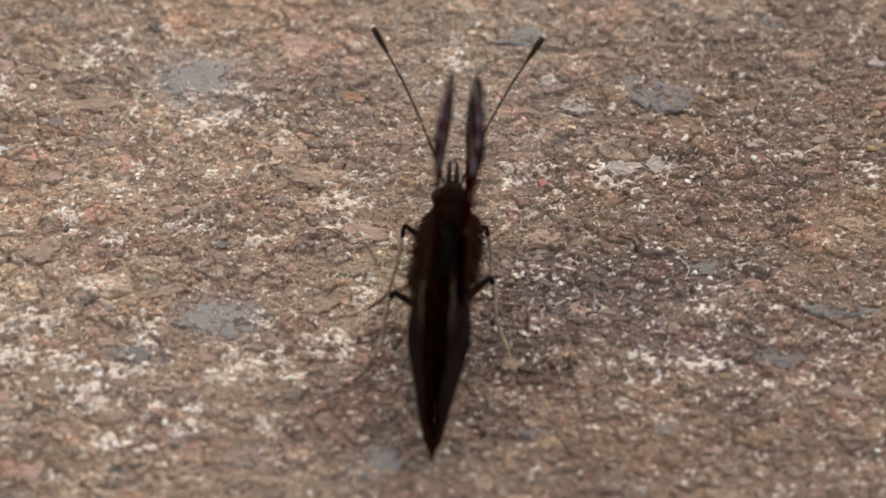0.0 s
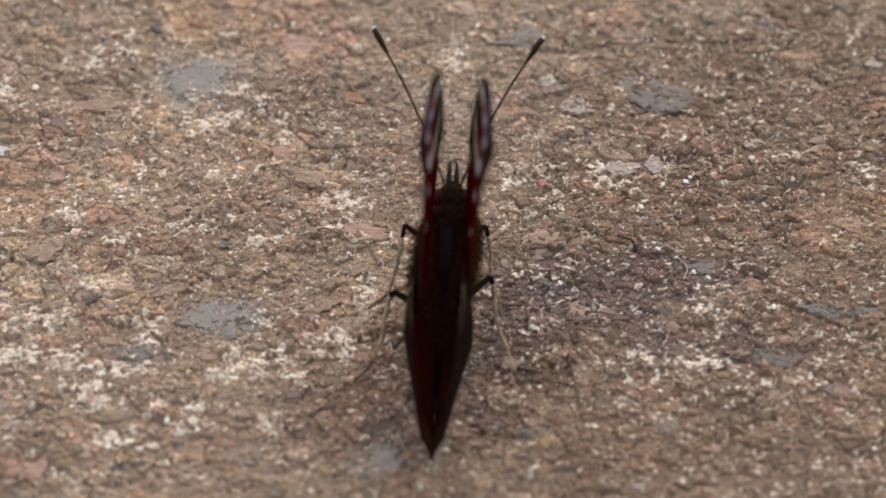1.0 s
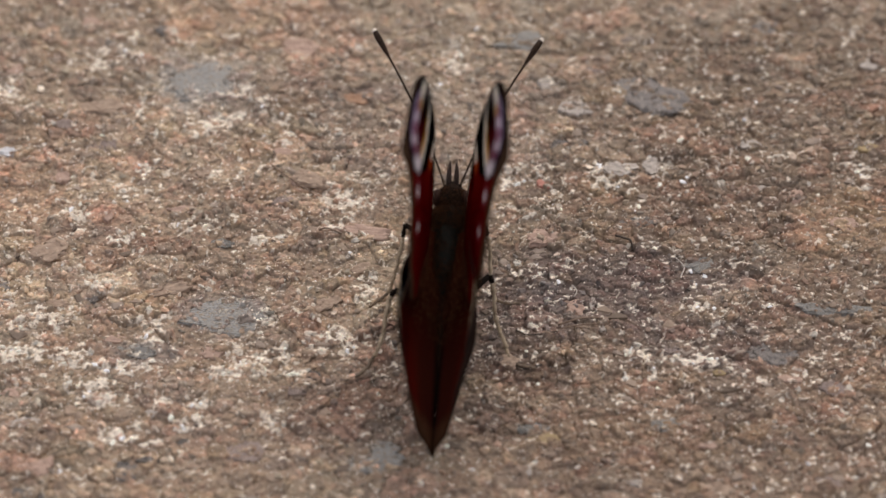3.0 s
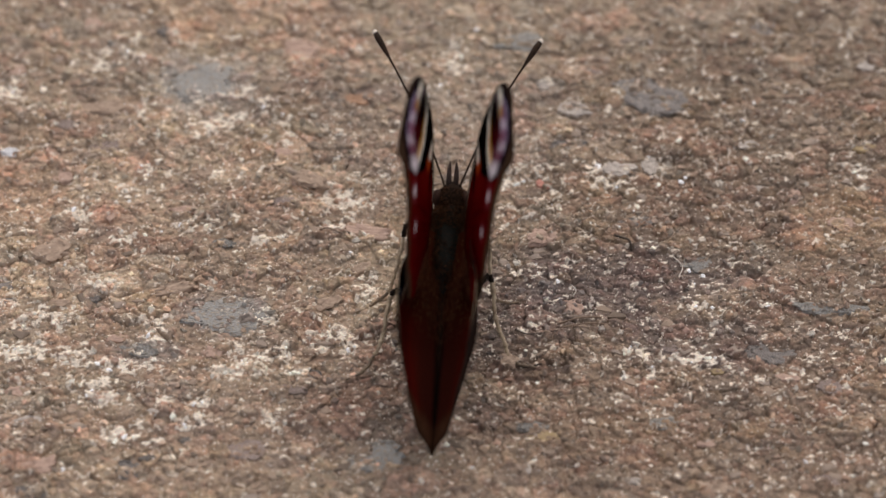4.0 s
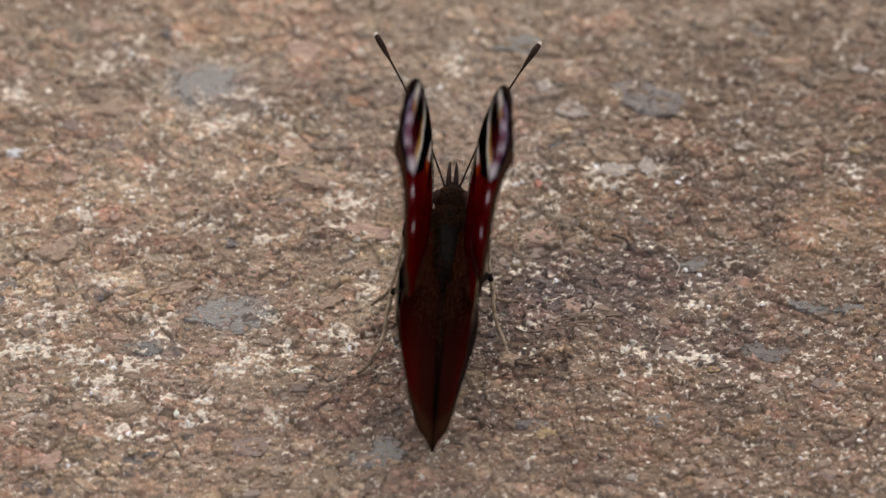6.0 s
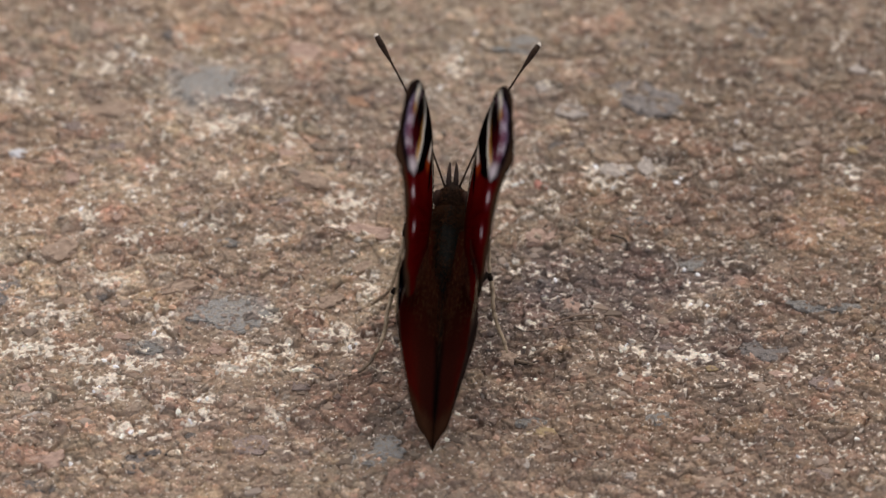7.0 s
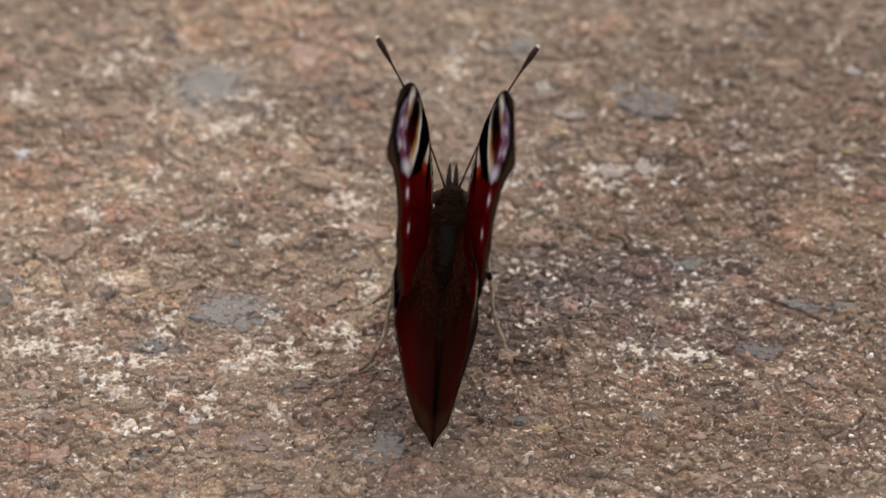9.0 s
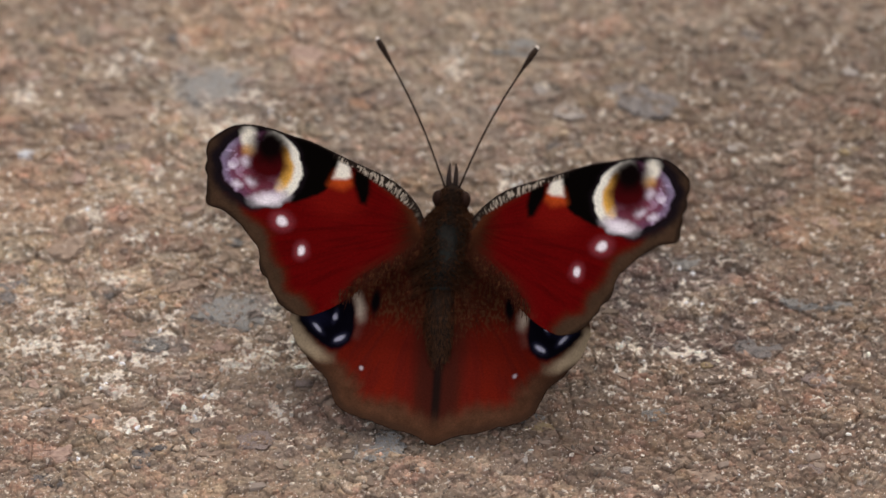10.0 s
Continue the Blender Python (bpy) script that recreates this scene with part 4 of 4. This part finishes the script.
PINK_STONES = [(-35.7, -8.3, 0.9, 0.5, 5), (-20.4, -3.3, 0.7, 0.7, 0), (-23.8, -13.6, 1.1, 0.8, -5), (-43.5, -18.6, 1.5, 0.7, 8), (-34, -11.9, 1.2, 0.5, 0), (-47.7, 26.5, 1.1, 0.9, 0), (-39.6, 33.3, 0.9, 1, 0), (-41.3, 10.6, 1.2, 1.1, -10), (-27.5, 5.7, 1.8, 0.5, -4), (-35.7, 4.9, 0.6, 1, 0), (-17.4, 13.9, 1.2, 0.7, 0), (-15.1, 9.6, 1.3, 1, 15), (13.8, -7.7, 1.1, 1, -15), (35.5, -17.1, 1.3, 0.6, -8), (26.9, -25.5, 1.2, 0.4, 5), (42.8, 3.7, 1.5, 1.1, 10), (37.9, 7.7, 0.8, 0.9, 0)]
BROWN_STONES = [(-36.9, -21.2, 1.5, 0.9, -6), (-24.9, -27.7, 1.8, 0.6, 4), (-40.3, -7.3, 1.2, 0.6, 0), (-25.9, 11.4, 0.9, 0.9, 0), (41.1, 17.2, 1.2, 0.6, 12), (26, -31.2, 2.6, 1.1, 0), (-45.1, 26, 0.9, 0.7, 0), (-5.2, 15.6, 0.9, 0.7, 0), (-8.7, -2.3, 1.1, 0.6, 30)]
PALE_STONES = [(-42.3, -22.6, 1.5, 0.7, 0), (-29.6, -21.8, 0.6, 0.5, 0), (33.4, 15.1, 1.2, 0.6, 4), (11.2, 24.1, 0.9, 0.8, 0), (34.3, 8.9, 0.7, 0.5, 0), (47.5, 27.1, 1.2, 0.8, 0), (15.6, -7.1, 0.4, 0.8, 0), (8.4, -28.9, 0.5, 0.6, 0), (16.7, -10.8, 0.5, 0.4, 0), (5.3, 5.3, 0.6, 0.5, 0)]
PURPLE_STONES = [(-15.4, -18.6, 1.5, 0.6, -10), (-19.8, -26.2, 2.4, 1.3, 0), (-41.3, 17.9, 1.2, 0.8, -12), (-36.7, 15.1, 1.6, 0.8, 0), (-17.1, 6.9, 1.5, 0.7, -6), (23.4, -13.4, 1.1, 0.6, 0), (40.1, -18.2, 1.5, 0.9, 15), (38.6, -30.1, 1.5, 0.7, -20), (-40.9, 0.9, 0.8, 0.6, 0), (16.3, 26.2, 1.8, 0.5, -14)]
DARK_STONES = [(-29.5, -27.3, 1.1, 0.4, 0), (-26.2, -25, 0.6, 0.4, 0), (36.4, 32.9, 1.5, 1.1, 0), (21.1, 4.2, 1.8, 0.7, 6), (-31.1, 32, 1.2, 0.7, -8), (-36.7, -6.8, 0.9, 0.5, 40)]
BLUE_STONES = [(-37.1, 30.2, 0.7, 0.4, -20), (-23.3, 1.1, 1.2, 0.6, 0), (42.7, -8.1, 2.4, 0.6, -4), (22.7, -23, 1.5, 0.9, 0), (9, -23.4, 1.6, 0.8, 10)]
RED_STONES = [(10.9, 9.3, 0.8, 0.5, 0)]
OCHRE_STONES = [(46.5, 14.7, 1.5, 0.7, 0), (10.2, -24.8, 1.5, 0.6, 0), (28.5, -16.4, 0.8, 0.4, 0)]


def place_stone(me, material, x, y, a, b, c, turn, proud, label=""):
    """A stone bedded in the ground, its top so many mm above the ground's mean height round it."""
    gx, gy = np.meshgrid(np.linspace(-0.8, 0.8, 5) * a + x, np.linspace(-0.8, 0.8, 5) * b + y)
    z = float(ground_at(gx, gy)[0].mean()) + proud - 0.42 * c
    ob = new("stone", me)
    ob.parent = ground
    if not me.materials:
        me.materials.append(material)
    ob.material_slots[0].link = "OBJECT"
    ob.material_slots[0].material = material
    ob.matrix_basis = pose(x * MM, y * MM, z * MM, 0, 0, turn) @ Matrix.Diagonal((a * MM, b * MM, c * MM, 1))
    return tagged(ob, label)


PEBBLES = {"white": "small white quartz pebble lying on the concrete", "pink": "flat pink sandstone chip lying on the concrete",
           "pale": "small pale quartz chip lying on the concrete", "brown": "flat brown stone flake lying on the concrete",
           "orange": "small orange-brown stone lying on the concrete"}
seed = 500
for kind, rows in NAMED_STONES.items():
    for x, y, a, b, c, turn, label in rows:
        proud = 0.11 if kind == "blue" and a > 2 else 0.26 if kind == "dark" and a > 3 else 0.04
        place_stone(stone_mesh(seed, 4), STONE_MATS[kind], x, y, a, b, c, turn, proud, label)
        seed += 1
for kind, rows in LOOSE_STONES.items():  # loose, not part of the ground
    for x, y, a, b, c, turn in rows:
        ob = place_stone(stone_mesh(seed, 4), STONE_MATS[kind], x, y, a, b, c, turn, 0.36 if kind == "brown" else 0.24)
        ob.parent = None
        ob.name = "pebble"
        tagged(ob, PEBBLES[kind], "pebble", "loose pebbles on the concrete")
        seed += 1
for kind, rows in (("pink", PINK_STONES), ("brown", BROWN_STONES), ("pale", PALE_STONES), ("purple", PURPLE_STONES), ("dark", DARK_STONES),
                   ("blue", BLUE_STONES), ("red", RED_STONES), ("ochre", OCHRE_STONES)):
    for x, y, a, b, turn in rows:
        place_stone(stone_mesh(seed, 3), STONE_MATS[kind], x, y, a, b, 0.45 * b + 0.25, turn, 0.10 if a < 1.4 else 0.06)
        seed += 1

CHIPS = [stone_mesh(900 + k, 0) for k in range(10)]
rng = random.Random(12)
for k in range(265):
    x, y = rng.uniform(-50, 50), rng.uniform(-34, 38)
    size = 0.4 + 0.7 * rng.random() ** 2
    place_stone(CHIPS[k % 10], MIXED, x, y, size * rng.uniform(1, 1.5), size * rng.uniform(0.6, 1), size * rng.uniform(0.45, 0.75), rng.uniform(-25, 25), 0.10)


def scatter(name, count, seed, small, large, white, label):
    """Loose chips and grit, joined into one mesh."""
    g = np.random.default_rng(seed)
    shapes = []
    for me in CHIPS:
        co = np.array([w.co[:] for w in me.vertices])
        shapes.append((co, np.array([p.vertices[:] for p in me.polygons if len(p.vertices) == 3])))
    if large < 0.3:
        shapes = [(np.array([(1, 0, 0), (-1, 0, 0), (0, 1, 0), (0, -1, 0), (0, 0, 1), (0, 0, -1)], float),
                   np.array([(0, 2, 4), (2, 1, 4), (1, 3, 4), (3, 0, 4), (2, 0, 5), (1, 2, 5), (3, 1, 5), (0, 3, 5)]))]
    x, y = g.uniform(-54, 54, count), g.uniform(-37, 41, count)
    h, under = ground_at(x, y)
    size = small + (large - small) * g.random(count) ** 2.2
    pal = np.array([(1.1, 1.1, 1.1), (1.28, 1.23, 1.21), (0.66, 0.68, 0.70), (1.08, 1.0, 0.96), (0.92, 1.0, 1.05), (1.55, 1.6, 1.6)])
    V, T, C, base = [], [], [], 0
    for k in range(count):
        co, tr = shapes[k % len(shapes)]
        q = Euler((g.uniform(-0.5, 0.5), g.uniform(-0.5, 0.5), g.uniform(0, 6.28))).to_matrix()
        co = (co * np.array((g.uniform(0.9, 1.4), g.uniform(0.6, 1.0), g.uniform(0.45, 0.8))) * size[k]) @ np.array(q).T
        V.append(co + np.array((x[k], y[k], h[k] + 0.15 * size[k])))
        T.append(tr + base)
        base += len(co)
        rgb = np.array((0.90, 0.80, 0.67)) if g.random() < white else under[k] * pal[g.integers(6)] * g.uniform(0.8, 1.2)
        C.append(np.tile(rgb, (len(co), 1)))
    ob = sheet(name, np.concatenate(V) * MM, np.concatenate(T), np.concatenate(C), CHIP_MAT)
    ob.data.polygons.foreach_set("use_smooth", np.zeros(len(ob.data.polygons), dtype=bool))
    ob.parent = ground
    return tagged(ob, label, kind="stuff")


scatter("stone_chips", 8000, 21, 0.12, 0.48, 0.02, "small loose stone chips")
# the large pale share also paints the ground's glints as bright grains
scatter("grit", 52000, 22, 0.045, 0.14, 0.40, "fine sandy grit with pale grains and painted sparkle")


def fibre(points, radius, material, label):
    line = curve_points([(x, y, level(x, y) + z) for x, y, z in points], 6)
    me_bm = tube([Vector(p) * MM for p in line], [radius * MM] * len(line), 6)
    ob = part("plant_fibre", me_bm, material, None)
    return tagged(ob, label, "fibre")


fibre([(-18.6, 12.0, 0.2), (-17.0, 10.2, 0.35), (-14.8, 8.4, 0.3), (-12.6, 6.9, 0.15)], 0.08, FIBRE_MAT, "thin brown dry stem lying on concrete")
fibre([(6.6, -15.0, 0.1), (8.4, -15.9, 0.25), (10.2, -15.6, 0.1)], 0.09, DARK_FIBRE_MAT, "short dark twig lying on concrete")
fibre([(12.0, -11.2, 0.2), (15.0, -10.6, 0.35), (18.4, -10.2, 0.2)], 0.08, FIBRE_MAT, "pale dry grass fibre lying on concrete")
fibre([(12.6, -27.0, 0.2), (13.4, -28.2, 0.3), (14.8, -28.9, 0.2)], 0.12, FIBRE_MAT, "curled pale dry fibre on concrete")
fibre([(18.3, 1.7, 0.2), (19.2, 1.3, 0.4), (19.9, 1.0, 0.35), (20.1, 0.1, 0.1)], 0.11, DARK_FIBRE_MAT, "short dark red-brown twig lying on concrete")
fibre([(-13.6, 2.3, 0.1), (-12.4, 2.6, 0.3), (-10.5, 2.2, 0.15)], 0.1, FIBRE_MAT, "flat pale dry stem lying on concrete")
fibre([(18.6, -16.2, 0.1), (18.7, -16.8, 0.25), (18.6, -17.5, 0.1)], 0.14, PALE_FIBRE_MAT, "short white splinter lying on concrete")
fibre([(24.6, -0.9, 0.1), (25.4, -2.3, 0.3), (25.0, -3.4, 0.1)], 0.06, PALE_FIBRE_MAT, "thin white hair lying on concrete")
fibre([(13.5, -4.6, 0.1), (14.0, -5.6, 0.4), (13.7, -6.3, 0.1)], 0.06, PALE_FIBRE_MAT, "thin white hair lying on concrete")
fibre([(11.9, -10.4, 0.15), (14.6, -9.7, 0.3), (17.3, -9.2, 0.2)], 0.1, FIBRE_MAT, "pinkish dry stem lying on concrete")
fibre([(7.2, -10.8, 0.15), (8.9, -11.7, 0.3), (11.9, -11.4, 0.1)], 0.06, DARK_FIBRE_MAT, "thin dark root lying on concrete")


# ---- what moves: the wings open about the body ----
def shut(raised):
    """0 for a wing laid open, 1 for one held upright."""
    k = min(max((raised - 20.0) / 55.0, 0.0), 1.0)
    return k * k * (3 - 2 * k)


def fore_pose(side, raised, twist, swept):
    """A forewing raised from flat, its rear edge twisted outwards and its tip swept forward, in degrees."""
    k = shut(raised)
    root = pose(side * (2.24 - 0.64 * k) * MM, 0, 0, 0, -side * (raised - 1.5 * k), 0)
    return root @ Matrix.Translation((0, 25.3 * MM, 0)) @ pose(0, 0, 0, twist, 0, side * swept) @ Matrix.Translation((0, -25.3 * MM, 0))


def hind_pose(side, raised):
    """A hindwing raised from flat, in degrees."""
    return pose(0, 0, -0.3 * MM, 0, -side * raised, 0)


def motions():
    # seconds, then for each forewing how far it is raised, twisted and swept, and how far its hindwing is raised
    left = [(0.0, 94.1, 2.6, 1.2, 96.4), (0.5, 92.3, 2.3, 1.1, 94.2), (1.0, 90.8, 2.1, 1.0, 92.3), (1.5, 89.5, 1.9, 0.9, 90.7), (2.0, 88.5, 1.7, 0.8, 89.5),
            (2.5, 87.7, 1.6, 0.7, 88.6), (3.2, 86.7, 1.7, 0.7, 87.8), (3.8, 86.1, 1.8, 0.7, 87.4), (4.5, 85.3, 1.9, 0.6, 87.0), (5.0, 84.9, 2.0, 0.6, 86.8),
            (5.5, 84.9, 2.1, 0.6, 86.8), (6.2, 85.0, 2.1, 0.6, 86.8), (7.0, 85.1, 2.1, 0.6, 86.7), (7.5, 85.2, 2.1, 0.6, 86.7), (8.0, 85.1, 2.3, 0.5, 86.7),
            (8.5, 84.1, 2.7, 0.3, 85.8), (9.0, 83.1, 3.3, 0.1, 84.8), (9.4, 81.6, 4.1, -0.2, 81.5), (9.5, 79.8, 4.7, -0.1, 79.0), (9.6, 77.7, 4.7, -0.0, 75.5),
            (9.7, 57.8, 2.5, -1.3, 56.0), (9.8, 38.1, 4.2, -2.0, 38.0), (9.9, 22.4, 3.5, -0.3, 23.0), (10.0, 19.0, 1.5, 0.3, 17.5)]
    right = [(0.0, 86.0, 1.5, 0.2, 95.0), (0.5, 85.1, 1.3, 0.2, 93.2), (1.0, 84.2, 1.1, 0.3, 91.4), (1.5, 82.9, 0.9, 0.3, 90.1), (2.0, 81.8, 0.7, 0.4, 89.1),
             (2.5, 81.1, 0.6, 0.4, 88.2), (3.2, 80.2, 0.6, 0.3, 87.5), (3.8, 79.4, 0.6, 0.3, 87.1), (4.5, 78.8, 0.5, 0.2, 86.6), (5.0, 78.9, 0.5, 0.2, 86.4),
             (5.5, 79.0, 0.5, 0.2, 86.4), (6.2, 78.9, 0.5, 0.1, 86.3), (7.0, 78.8, 0.5, 0.1, 86.4), (7.5, 78.8, 0.5, 0.1, 86.3), (8.0, 78.7, 0.5, -0.1, 86.3),
             (8.5, 78.5, 0.5, -0.3, 86.2), (9.0, 78.2, 0.5, -0.6, 86.1), (9.4, 80.3, 0.9, -1.0, 86.2), (9.5, 81.5, 1.0, -0.9, 86.8), (9.6, 80.2, 1.3, -1.0, 83.0),
             (9.7, 62.0, 1.4, -2.5, 61.0), (9.8, 44.1, 1.6, -3.2, 44.0), (9.9, 30.6, 0.5, -3.6, 29.0), (10.0, 21.4, -2.4, -4.2, 18.0)]
    for side, rows in ((-1, left), (1, right)):
        walk(wings["fore", side], [(r[0], fore_pose(side, r[1], r[2], r[3])) for r in rows])
        walk(wings["hind", side], [(r[0], hind_pose(side, r[4])) for r in rows])


motions()
